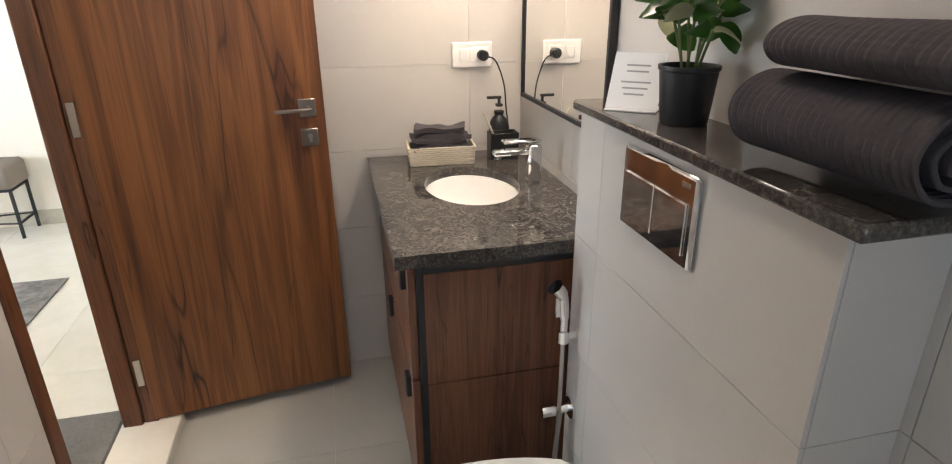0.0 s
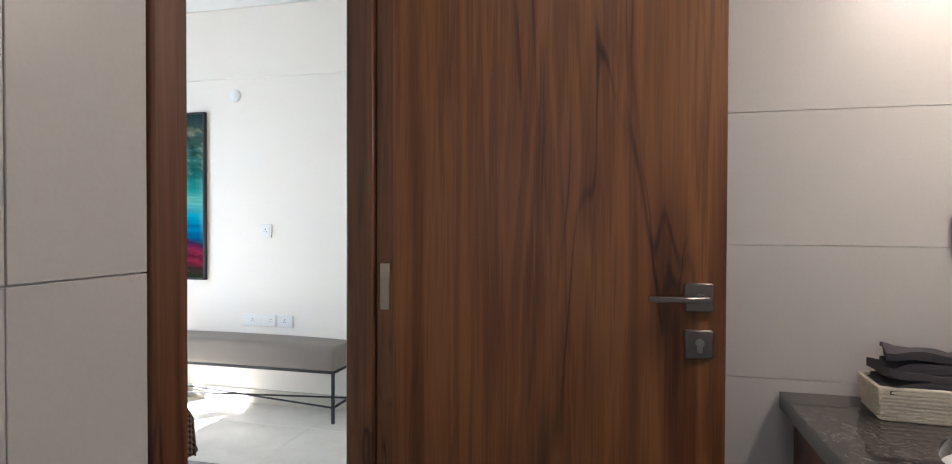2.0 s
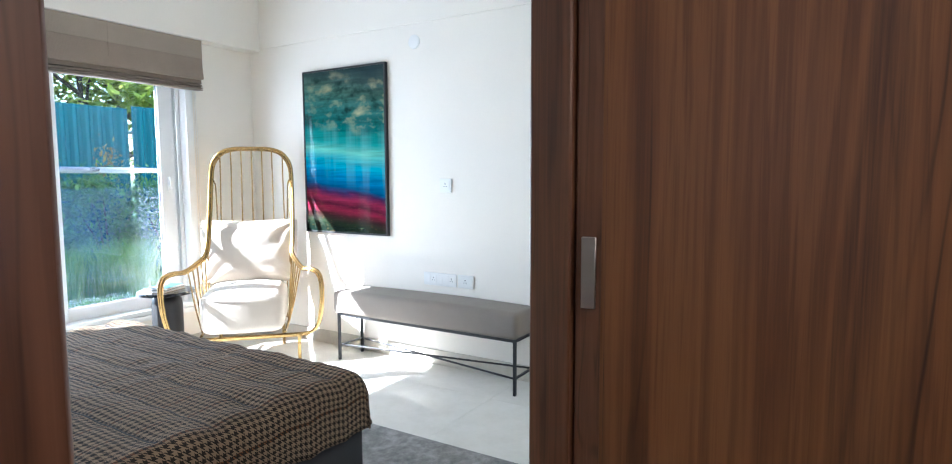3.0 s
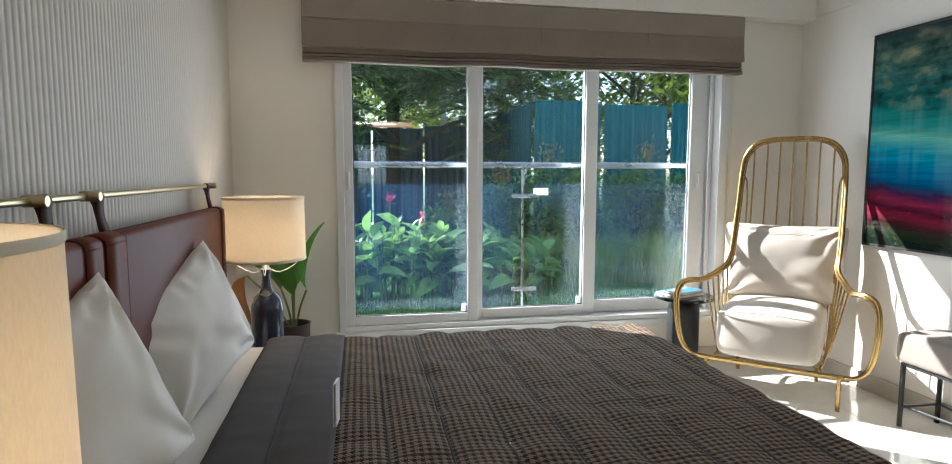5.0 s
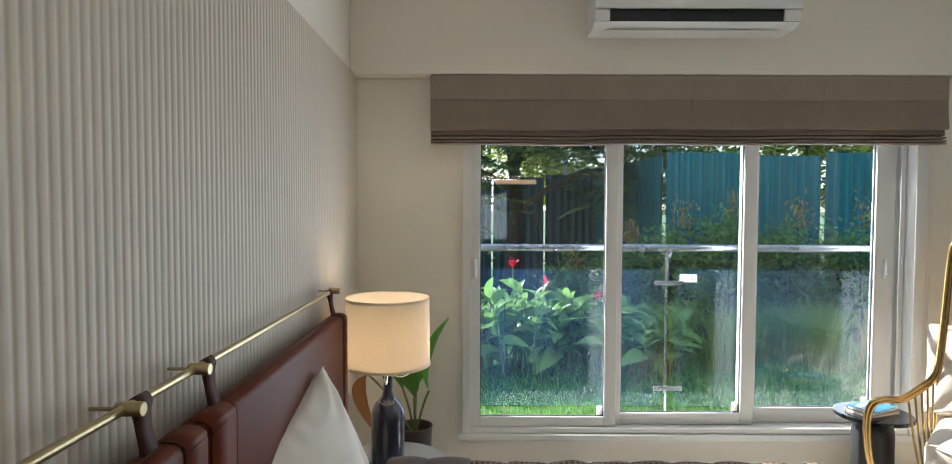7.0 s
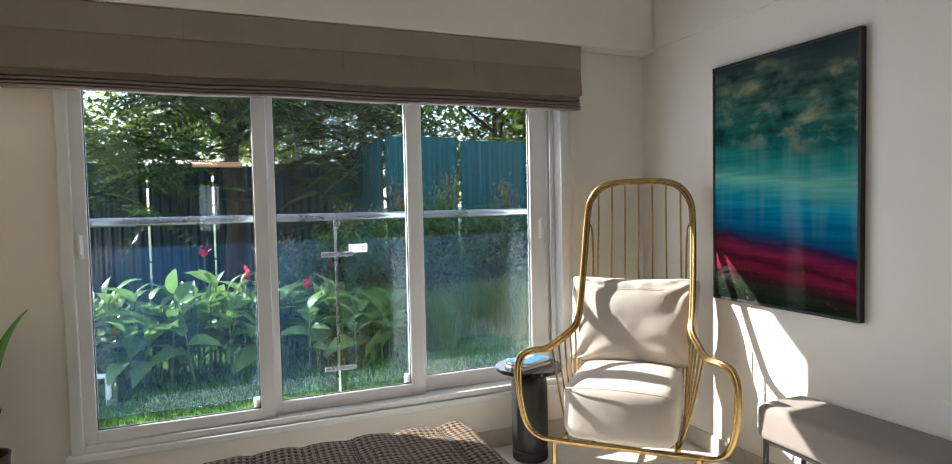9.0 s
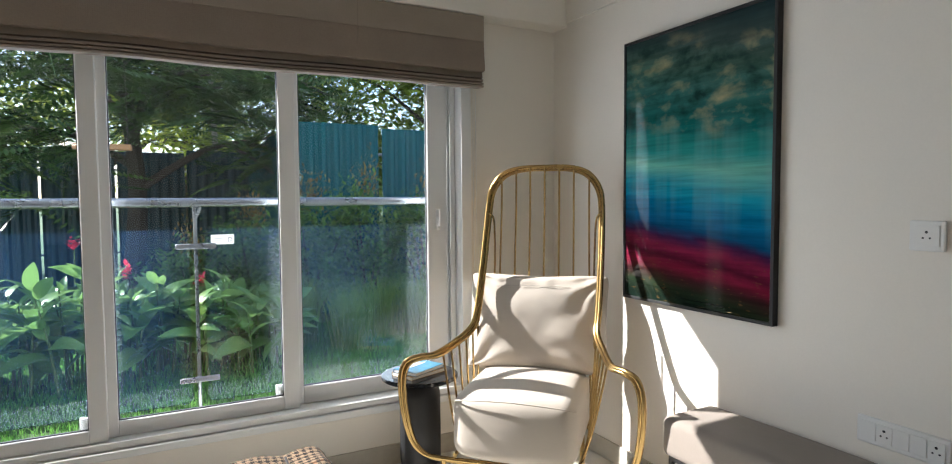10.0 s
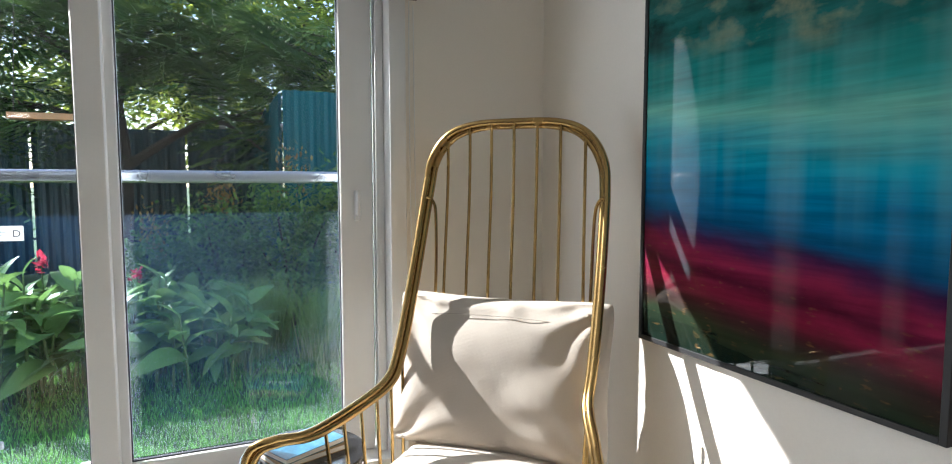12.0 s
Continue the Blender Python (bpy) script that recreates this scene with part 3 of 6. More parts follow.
# ---- floor stone and skirting ----
def tiles(name, parent, material, cells, axis, at, thick, out, bev=0.0007):
    """Tiles as single pieces. cells: (a0, b0, a1, b1) on the plane; axis 'x', 'y' or 'z'; out: +1 or -1."""
    cache = {}
    for a0, b0, a1, b1 in cells:
        w, h = round(a1 - a0, 4), round(b1 - b0, 4)
        if w < 0.012 or h < 0.012:
            continue
        g = 0.0006
        if (w, h) not in cache:
            lo, hi = sorted((0.0, thick * out))
            if axis == "x":
                bm = boxes((lo, -w / 2 + g, -h / 2 + g, hi, w / 2 - g, h / 2 - g), bev=bev)
            elif axis == "y":
                bm = boxes((-w / 2 + g, lo, -h / 2 + g, w / 2 - g, hi, h / 2 - g), bev=bev)
            else:
                bm = boxes((-w / 2 + g, -h / 2 + g, lo, w / 2 - g, h / 2 - g, hi), bev=bev)
            cache[w, h] = to_mesh(name, bm, material)
        ob = part(name, cache[w, h], None, parent)
        ca, cb = (a0 + a1) / 2, (b0 + b1) / 2
        ob.location = (at, ca, cb) if axis == "x" else (ca, at, cb) if axis == "y" else (ca, cb, at)


def grid(cuts_a, cuts_b):
    return [(a0, b0, a1, b1) for a0, a1 in zip(cuts_a, cuts_a[1:]) for b0, b1 in zip(cuts_b, cuts_b[1:])]


ROWS = [0.3 * q for q in range(9)] + [2.62]

# ================= bedroom things =================
def cushion(w, h, d, seed=0, nx=40, ny=32, pinch=0.82, wrinkle=0.006, corner=0.05):
    """A stuffed cushion standing in the xz plane, thick along y, with drawn-out corners."""
    bm = bmesh.new()
    sides = []
    for s in (-1, 1):
        g = []
        for j in range(ny + 1):
            row = []
            for i in range(nx + 1):
                u, v = 2 * i / nx - 1, 2 * j / ny - 1
                bulge = ((1 - u * u) * (1 - v * v)) ** 0.42
                round_ = 1 - corner * 1.0 * u ** 6 * v ** 6
                pull_u = round_ - (1 - pinch) * 0.30 * (1 - v * v) * abs(u) ** 3
                pull_v = round_ - (1 - pinch) * 0.38 * (1 - u * u) * abs(v) ** 3
                wr = wrinkle * noise.noise((u * 1.3 + seed, v * 1.3, s * 2.0))
                for cu in (-1, 1):
                    for cv in (-1, 1):
                        du, dv = (u - cu) * 1.2, v - cv
                        far = math.hypot(du, dv)
                        fold = math.sin(math.atan2(dv * cv, du * cu) * 11 + seed + cu + 2 * cv + 2.5 * noise.noise((u * 2, v * 2, seed)))
                        wr += wrinkle * fold * min(1, far * 3) * math.exp(-far * 1.7)
                wr += wrinkle * 0.4 * math.sin(u * 19 + seed + 3 * noise.noise((u * 2, 0, seed))) * max(0, v - 0.6) * 2.2 * s
                row.append(bm.verts.new((w / 2 * u * pull_u, s * (d / 2 * bulge) + wr * bulge ** 0.5, h / 2 * (v * pull_v) + h / 2 + 0.5 * wr * bulge)))
            g.append(row)
        sides.append(g)
        for j in range(ny):
            for i in range(nx):
                bm.faces.new((g[j][i], g[j][i + 1], g[j + 1][i + 1], g[j + 1][i]))
    bmesh.ops.remove_doubles(bm, verts=bm.verts, dist=0.0008)
    return bm


# bed: base, mattress, quilt with houndstooth face and folded grey lining
BXF, BY_N, BY_F, BT = 2.06, -2.50, -0.80, 0.505
bed = thing("bed", pose(0, 0, 0), "low double bed with a charcoal base and white mattress", "bed")
part("bed_base", boxes((0.10, BY_N + 0.02, 0.03, BXF + 0.01, BY_F - 0.02, 0.275), bev=0.008), CHARCOAL, bed, "charcoal upholstered bed base")
for x in (0.2, BXF - 0.1):
    for y in (BY_N + 0.12, BY_F - 0.12):
        part("foot", boxes((x - 0.03, y - 0.03, 0, x + 0.03, y + 0.03, 0.032)), BLACK, bed)
part("mattress", boxes((0.12, BY_N + 0.03, 0.275, BXF - 0.02, BY_F - 0.03, BT - 0.018), bev=0.045), LINEN, bed, "mattress under a white cotton sheet")


def blanket(name, x0, x1, over_foot, drop, material, label, lift=0.0, seam=0.165, seams=True):
    """A quilt over the bed: flat top, rounded sides that hang down, quilted across."""
    bm = bmesh.new()
    uv = bm.loops.layers.uv.new("UVMap")
    yc, half, rad = (BY_N + BY_F) / 2, (BY_F - BY_N) / 2 + 0.012, 0.055
    flat = half - rad
    arc = rad * math.pi / 2

    def edge(s):
        a = abs(s)
        if a <= flat:
            return a, 0.0
        if a <= flat + arc:
            q = (a - flat) / rad
            return flat + rad * math.sin(q), -rad * (1 - math.cos(q))
        return half + 0.01 * (a - flat - arc), -rad - (a - flat - arc)

    reach = flat + arc + drop
    ns, nl = 96, int((x1 - x0 + (drop if over_foot else 0)) / 0.0165)
    xe = x1 - rad
    rows = []
    for i in range(nl + 1):
        l = (x1 - x0 + (arc - rad + drop if over_foot else 0)) * i / nl
        row = []
        for j in range(ns + 1):
            s = -reach + 2 * reach * j / ns
            a, dz = edge(s)
            x = x0 + l
            fz = 0.0
            if over_foot and x > xe:
                q = (x - xe) / rad
                if q < math.pi / 2:
                    x, fz = xe + rad * math.sin(q), -rad * (1 - math.cos(q))
                else:
                    x, fz = x1 + 0.01 * (l), -rad - (x0 + l - xe - arc)
                    x = x1
            ph = (l / seam) % 1.0
            puff = 0.014 * (math.sin(math.pi * ph) ** 0.45 - 1) if seams else 0.0
            wr = 0.008 * noise.noise((x * 5, s * 4, 1)) + 0.009 * noise.noise((x * 9, s * 13, 2))
            wr += 0.007 * math.exp(-((s + 0.18 + 0.05 * math.sin(x * 5)) / 0.02) ** 2) * (0.5 + noise.noise((x * 4, 0, 9)))
            wr += 0.006 * math.exp(-((s - 0.32 + 0.04 * math.sin(x * 7)) / 0.018) ** 2) * (0.5 + noise.noise((x * 5, 4, 9)))
            off = puff + wr * (1.0 if over_foot else 0.3)
            lowest = max(dz + fz, -rad - drop)
            outn = 1.0 if a > flat + arc else 0.0
            v = bm.verts.new((x + (off if fz < -rad else 0), yc + math.copysign(a + off * outn, s), BT + lift + lowest + off * (1 - outn) * (1 if fz > -rad else 0)))
            row.append((v, (l, s)))
        rows.append(row)
    for i in range(nl):
        for j in range(ns):
            quad = (rows[i][j], rows[i][j + 1], rows[i + 1][j + 1], rows[i + 1][j])
            f = bm.faces.new([q[0] for q in quad])
            for loop, q in zip(f.loops, quad):
                loop[uv].uv = q[1]
    ob = part(name, bm, material, quilt, label)
    mod = ob.modifiers.new("thickness", "SOLIDIFY")
    mod.thickness, mod.offset = 0.012, -1
    return ob


quilt = thing("quilt", pose(0, 0, 0), "brown and black houndstooth quilt with grey lining turned back", "quilt")
blanket("quilt_face", 0.595, BXF + 0.012, True, 0.17, HOUND, "houndstooth quilt face", 0.0, 0.168)
blanket("lining_fold", 0.283, 0.618, False, 0.15, GREYQUILT, "grey lining turned back", 0.017, 0.165)
STITCH = plain("dark_quilt_stitch", (0.035, 0.03, 0.028), 0.9)
hs = (BY_F - BY_N) / 2 - 0.06
for q in range(1, 9):
    x = 0.595 + 0.168 * q
    bm = bmesh.new()
    pts = [(x, BY_N + 0.03, BT - 0.022)] + [(x, BY_N + 0.06 + 2 * hs * w / 60, BT - 0.0105 + 0.008 * noise.noise((x * 5, hs * (w / 30 - 1) * 4, 1)) + 0.009 * noise.noise((x * 9, hs * (w / 30 - 1) * 13, 2))) for w in range(61)] + [(x, BY_F - 0.03, BT - 0.022)]
    tube(bm, pts, 0.0045, 6)
    part("stitched_seam", bm, STITCH, quilt)
bm = bmesh.new()
tube(bm, [(0.448, BY_N + 0.06 + 2 * hs * w / 60, BT + 0.006 + 0.3 * (0.008 * noise.noise((0.448 * 5, hs * (w / 30 - 1) * 4, 1)) + 0.009 * noise.noise((0.448 * 9, hs * (w / 30 - 1) * 13, 2)))) for w in range(61)], 0.004, 6)
part("stitched_seam", bm, STITCH, quilt)
tag = thing("booklet", pose(0.622, -1.87, BT + 0.03, 0, 8, 86), "small folded white card standing on the quilt", "card")
part("cover", boxes((-0.045, -0.003, 0, 0.045, 0.0, 0.12), (-0.045, 0.003, 0, 0.045, 0.006, 0.118), (-0.045, 0.0, 0.115, 0.045, 0.003, 0.12)), PAPER, tag)

# pillows
for n_, (x, y, z, rx, ry, rz, w, h, d, lab) in enumerate((
        (0.215, -1.51, BT + 0.025, -17, -14, 77, 0.62, 0.425, 0.20, "white cotton pillow leaning on the headboard"),
        (0.215, -2.36, BT + 0.03, -18, -14, 75, 0.60, 0.45, 0.21, "white cotton pillow leaning on the headboard"))):
    p = solid("pillow", cushion(w, h, d, n_ * 3.7, nx=72, ny=60, wrinkle=0.020, pinch=0.80, corner=-0.03), LINEN, lab, "pillow", group="pillows on the bed")
    p.matrix_world = pose(x, y, z, rx, ry, rz)
for n_, (x, y) in enumerate(((0.19, -1.42), (0.19, -2.18))):
    p = solid("pillow", cushion(0.50, 0.26, 0.08, 9 + n_), NAPKIN, "dark grey pillow behind a white one", "pillow", group="pillows on the bed")
    p.matrix_world = pose(x - 0.02, y - 0.06, BT, -8, 0, 90)

# headboard: two leather pads hung by straps from a brass rod
head = thing("headboard", pose(0, 0, 0), "tan leather headboard pads hung by straps from a brass rod", "headboard")
for y0, y1 in ((-2.065, -0.80), (-2.60, -2.068)):
    bm = boxes((0.045, y0, 0.36, 0.115, y1, 1.10), bev=0.022)
    pad = part("leather_pad", bm, LEATHER, head, "tan leather pad")
    part("piping", boxes((0.078, y0 - 0.001, 0.40, 0.082, y1 + 0.001, 1.1025), bev=0.001), STRAP, pad)
for y in (-0.86, -1.945, -2.205):
    bm = bmesh.new()
    pts = spline([(0.082, y, 1.06), (0.078, y, 1.10), (0.068, y, 1.14), (0.067, y, 1.172), (0.0695, y, 1.19), (0.058, y, 1.2035), (0.0465, y, 1.19), (0.055, y, 1.172), (0.062, y, 1.14), (0.072, y, 1.08)], 4)
    vs = [[bm.verts.new(q + Vector((0, dy, 0))) for dy in (-0.021, 0.021)] for q in pts]
    for a, b in zip(vs, vs[1:]):
        bm.faces.new((a[0], a[1], b[1], b[0]))
    st = part("strap", bm, STRAP, head, "dark leather strap")
    mod = st.modifiers.new("thickness", "SOLIDIFY")
    mod.thickness = 0.003
for y0, y1, line in ((-2.165, -2.078, 0), (-2.055, -1.935, 1), (-0.875, -0.812, 0)):
    bm = bmesh.new()
    pts = spline([(0.070, 0, 1.1015), (0.092, 0, 1.1015), (0.108, 0, 1.095), (0.1162, 0, 1.080), (0.1165, 0, 1.0), (0.1165, 0, 0.37)], 5)
    vs = [[bm.verts.new((q.x, yy, q.z)) for yy in (y0, y1)] for q in pts]
    for a, b in zip(vs, vs[1:]):
        bm.faces.new((a[0], a[1], b[1], b[0]))
    fs = part("front_strap", bm, LEATHER, head, "tan strap stitched over the pad")
    mod = fs.modifiers.new("thickness", "SOLIDIFY")
    mod.thickness, mod.offset = 0.003, 0
    bm = bmesh.new()
    yy = (y0, y1)[line]
    tube(bm, [(q.x + 0.0012, yy, q.z + 0.0008) for q in pts], 0.0012, 5)
    part("strap_edge", bm, STRAP, fs, "dark stitched edge")
rod = bmesh.new()
tube(rod, [(0.058, -0.80, 1.192), (0.058, -3.45, 1.192)], 0.0085, 12)
part("rod", rod, ANTIQUE, head, "aged brass rod")
for y in (-0.815, -2.0, -2.25, -3.3):
    bm = bmesh.new()
    tube(bm, [(0.0, y, 1.192), (0.046, y, 1.192)], 0.0035, 10)
    tube(bm, [(0.045, y, 1.192), (0.047, y, 1.192), (0.088, y, 1.192), (0.090, y, 1.192)], [0.011, 0.0125, 0.0125, 0.011], 16)
    part("bracket", bm, ANTIQUE, head, "brass rod bracket")


# bedside lamps and tables
def bedside(x, y, top):
    t = thing("bedside_table", pose(x, y, 0), "round grey lacquered bedside table", "bedside table", "bedside tables")
    part("tabletop", lathe(bmesh.new(), ((0, top - 0.028), (0.235, top - 0.028), (0.243, top - 0.024), (0.245, top - 0.008), (0.24, top), (0, top)), 40), GREYTOP, t)
    part("drum", lathe(bmesh.new(), ((0, 0), (0.19, 0), (0.195, 0.01), (0.205, top - 0.028), (0, top - 0.028)), 36), GREYTOP, t)


def table_lamp(x, y, z, group):
    t = thing("table_lamp", pose(x, y, z), "lit table lamp, cream drum shade on blue glass bottle", "table lamp", group)
    part("bottle", lathe(bmesh.new(), ((0, 0), (0.066, 0), (0.072, 0.006), (0.073, 0.02), (0.074, 0.20), (0.071, 0.235), (0.060, 0.262), (0.040, 0.284), (0.026, 0.305), (0.021, 0.33), (0.020, 0.375), (0.025, 0.38), (0.025, 0.392), (0, 0.395)), 32), BLUEGLASS, t, "smoky blue glass bottle base")
    part("socket", lathe(bmesh.new(), ((0.016, 0.393), (0.016, 0.43), (0.019, 0.432), (0.019, 0.50), (0, 0.50)), 16), PVC, t)
    part("bulb", lathe(bmesh.new(), ((0, 0.50), (0.014, 0.50), (0.018, 0.52), (0.030, 0.55), (0.030, 0.57), (0.018, 0.595), (0, 0.60)), 16), BULB, t).visible_shadow = False
    sh = part("shade", lathe(bmesh.new(), ((0.186, 0.440), (0.183, 0.738), (0.181, 0.738), (0.184, 0.440), (0.186, 0.440)), 56), SHADE, t, "cream cloth drum shade")
    for zz, rr in ((0.440, 0.1868), (0.728, 0.1838)):
        part("trim", lathe(bmesh.new(), ((rr, zz), (rr + 0.0012, zz + 0.002), (rr + 0.0012, zz + 0.010), (rr, zz + 0.012)), 56), SHADE_CLOTH, sh)
    bm = bmesh.new()
    for q in range(3):
        a = q * 2.094 + 0.6
        tube(bm, spline([(0.018 * math.cos(a), 0.018 * math.sin(a), 0.395), (0.07 * math.cos(a), 0.07 * math.sin(a), 0.374), (0.15 * math.cos(a), 0.15 * math.sin(a), 0.402), (0.183 * math.cos(a), 0.183 * math.sin(a), 0.446)], 5), 0.0022, 6)
    part("shade_carrier", bm, PVC, t, "white wire shade carrier")
    tagbm = bmesh.new()
    tube(tagbm, spline([(-0.03, -0.05, 0.29), (0.0, -0.06, 0.275), (0.03, -0.05, 0.285), (0.025, 0.03, 0.305)], 5), 0.0012, 5)
    part("neck_cord", tagbm, ANTIQUE, t, "thin cord round the neck")
    cb = bmesh.new()
    tube(cb, spline([(-0.07, -0.03, 0.01), (-0.12, -0.05, 0.006), (-0.17, -0.02, 0.006), (-0.2, 0.05, 0.004)], 6), 0.003, 6)
    part("cable", cb, RUBBER, t)


bedside(0.27, -0.60, 0.397)
bedside(0.262, -2.98, 0.452)
table_lamp(0.25, -0.60, 0.397, "bedside lamps")
table_lamp(0.235, -2.98, 0.452, "bedside lamps")

# ---- lounge chair of bent brass tube ----
CH = Matrix(((0.717, 0.697, 0, 2.84), (-0.697, 0.717, 0, -0.74), (0, 0, 1, 0), (0, 0, 0, 1)))
chair = thing("lounge_chair", CH, "high-backed lounge chair of bent brass tube with cream cushions", "lounge chair")


def chair_loop(dx, dy, dz):
    half = [(0.0, 0.60, 1.462), (0.12, 0.60, 1.458), (0.20, 0.595, 1.43), (0.252, 0.585, 1.36), (0.268, 0.57, 1.26), (0.272, 0.475, 1.0), (0.276, 0.395, 0.80),
            (0.285, 0.345, 0.715), (0.325, 0.24, 0.668), (0.37, 0.10, 0.640), (0.42, 0.03, 0.642), (0.47, 0.0, 0.618), (0.492, 0.0, 0.54), (0.490, 0.02, 0.40),
            (0.468, 0.05, 0.27), (0.42, 0.07, 0.205), (0.34, 0.08, 0.188), (0.15, 0.085, 0.186), (0.0, 0.086, 0.186)]
    wide = lambda z: min(1.0, max(0.0, (z - 0.65) / 0.2))
    right = [((x + dx) * (1.012 + 0.04 * wide(z)) + 0.014 + 0.016 * wide(z), y + dy, z + dz) for x, y, z in half]
    left = [((-x - dx) * (1.012 + 0.04 * wide(z)) + 0.014 + 0.016 * wide(z), y + dy, z + dz) for x, y, z in half[1:-1]][::-1]
    return right + left


for dx, dy, dz, lab in ((0.0, 0.0, 0.0, "outer brass tube loop"), (-0.012, 0.012, -0.011, "inner brass tube loop")):
    bm = bmesh.new()
    tube(bm, spline(chair_loop(dx, dy, dz), 6, True), 0.0105, 10, True)
    part("frame_loop", bm, GOLD, chair, lab)
base = bmesh.new()
ring = spline([(0.262, 0.06, 0.215), (0.268, 0.30, 0.215), (0.262, 0.50, 0.215), (0.20, 0.56, 0.215), (0.0, 0.57, 0.215), (-0.20, 0.56, 0.215), (-0.262, 0.50, 0.215), (-0.268, 0.30, 0.215), (-0.262, 0.06, 0.215)], 6)
tube(base, ring, 0.0095, 10)
part("seat_rail", base, GOLD, chair, "brass rail round the seat")
bars = [(-0.205, 1.40), (-0.135, 1.446), (-0.068, 1.455), (0.0, 1.457), (0.068, 1.455), (0.135, 1.446), (0.205, 1.40)]
for x, zt in [(a * 1.05 + 0.030, b) for a, b in bars]:
    bm = bmesh.new()
    tube(bm, spline([(x, 0.595, zt), (x, 0.59, 1.25), (x * 1.02, 0.56, 0.9), (x * 1.05, 0.56, 0.55), (x * 1.02, 0.56, 0.217)], 4), 0.0048, 8)
    part("back_bar", bm, GOLD, chair, "slim brass back bar")
for s in (-1, 1):
    for y, zt, x in ((0.14, 0.645, 0.352), (0.20, 0.655, 0.335), (0.26, 0.672, 0.318), (0.32, 0.69, 0.302), (0.375, 0.715, 0.286), (0.43, 0.80, 0.276)):
        bm = bmesh.new()
        tube(bm, spline([(s * x * 1.012 + 0.014, y, zt), (s * (x * 0.5 + 0.135) + 0.007, y, zt * 0.6), (s * 0.268, y, 0.216)], 4), 0.0050, 8)
        part("side_bar", bm, GOLD, chair, "slim brass side bar")
    bm = bmesh.new()
    tube(bm, spline([(s * 0.275 + 0.030, 0.56, 1.235), (s * 0.257 + 0.030, 0.572, 1.22), (s * 0.247 + 0.030, 0.57, 1.16), (s * 0.243 + 0.028, 0.555, 0.90), (s * 0.25, 0.55, 0.216)], 5), 0.0048, 8)
    part("back_bar", bm, GOLD, chair, "slim brass back bar")
for x, y in ((0.350, 0.085), (-0.322, 0.085), (0.22, 0.55), (-0.22, 0.55)):
    bm = bmesh.new()
    tube(bm, [(x, y, 0.0), (x, y, 0.19 if y < 0.3 else 0.215)], 0.0115, 12)
    part("leg", bm, GOLD, chair)
seat = bmesh.new()
box(seat, -0.262, 0.0, 0.228, 0.262, 0.53, 0.495, 0.06, 4)
bmesh.ops.subdivide_edges(seat, edges=[e for e in seat.edges if e.calc_length() > 0.15], cuts=10, use_grid_fill=True)
for v in seat.verts:
    u, w = v.co.x / 0.262, (v.co.y - 0.265) / 0.265
    if v.co.z > 0.44:
        v.co.z += 0.035 * (1 - u * u) * (1 - w * w) + 0.004 * noise.noise(v.co * 6)
    if v.co.y < 0.08:
        v.co.y -= 0.03 * (1 - u * u)
part("seat_cushion", seat, CREAM, chair, "cream box seat cushion")
sc = bmesh.new()
tube(sc, spline([(-0.255, 0.03, 0.462), (-0.2, -0.02, 0.485), (0.0, -0.035, 0.498), (0.2, -0.02, 0.485), (0.255, 0.03, 0.462)], 6), 0.003, 6)
part("seat_piping", sc, CREAM, chair)
bc = part("back_cushion", cushion(0.69, 0.475, 0.17, 5.3, nx=72, ny=52, wrinkle=0.018), CREAM, chair, "cream scatter cushion against the back")
bc.matrix_local = pose(0.008, 0.445, 0.485, -13, 0, 0)
ch_seam = bmesh.new()
tube(ch_seam, spline([(-0.25, -0.042, 0.395), (-0.1, -0.066, 0.405), (0.1, -0.066, 0.405), (0.25, -0.042, 0.395)], 6), 0.0010, 5)
part("stitching", ch_seam, SEAM, bc)

# side table
st = thing("side_table", pose(2.665, -0.20, 0), "black side table with a round top on a drum base", "side table")
part("tabletop", lathe(bmesh.new(), ((0, 0.475), (0.172, 0.475), (0.178, 0.479), (0.178, 0.492), (0.174, 0.496), (0, 0.496)), 48), BLACKSTONE, st, "black marble tabletop")
part("base", lathe(bmesh.new(), ((0, 0), (0.088, 0), (0.094, 0.006), (0.094, 0.05), (0.088, 0.056), (0.090, 0.062), (0.095, 0.10), (0.095, 0.40), (0.088, 0.44), (0.06, 0.466), (0.05, 0.475), (0, 0.475)), 36), BLACK, st, "black lacquered drum base")
SEA = stone("blue_book_cover", (0.008, 0.045, 0.09), (0.016, 0.14, 0.24), (0.10, 0.24, 0.32), 0.45, 14)
SAND = plain("sand_book_cover", (0.36, 0.24, 0.12), 0.4)
for z, rz, c, w, lab in ((0.496, 20, SAND, 0.105, "sand-coloured paperback under another book"), (0.513, 28, SEA, 0.10, "blue-covered paperback on top of another book")):
    bk = thing("book", pose(2.66, -0.20, z, 0, 0, rz), lab, "book", "books on the side table")
    part("cover", boxes((-w, -0.068, 0.0, w, 0.068, 0.0015), (-w, -0.068, 0.0145, w, 0.068, 0.016), (-w, 0.0665, 0.0015, w, 0.068, 0.0145)), c, bk)
    part("paper_block", boxes((-w + 0.002, -0.066, 0.0015, w - 0.002, 0.0665, 0.0145)), PAPER, bk)
    if z > 0.5:
        for q, (y0, ww) in enumerate(((0.035, 0.06), (0.018, 0.075))):
            part("title_bar", boxes((-ww, y0, 0.016, ww, y0 + 0.011, 0.0164)), PAPER, bk)

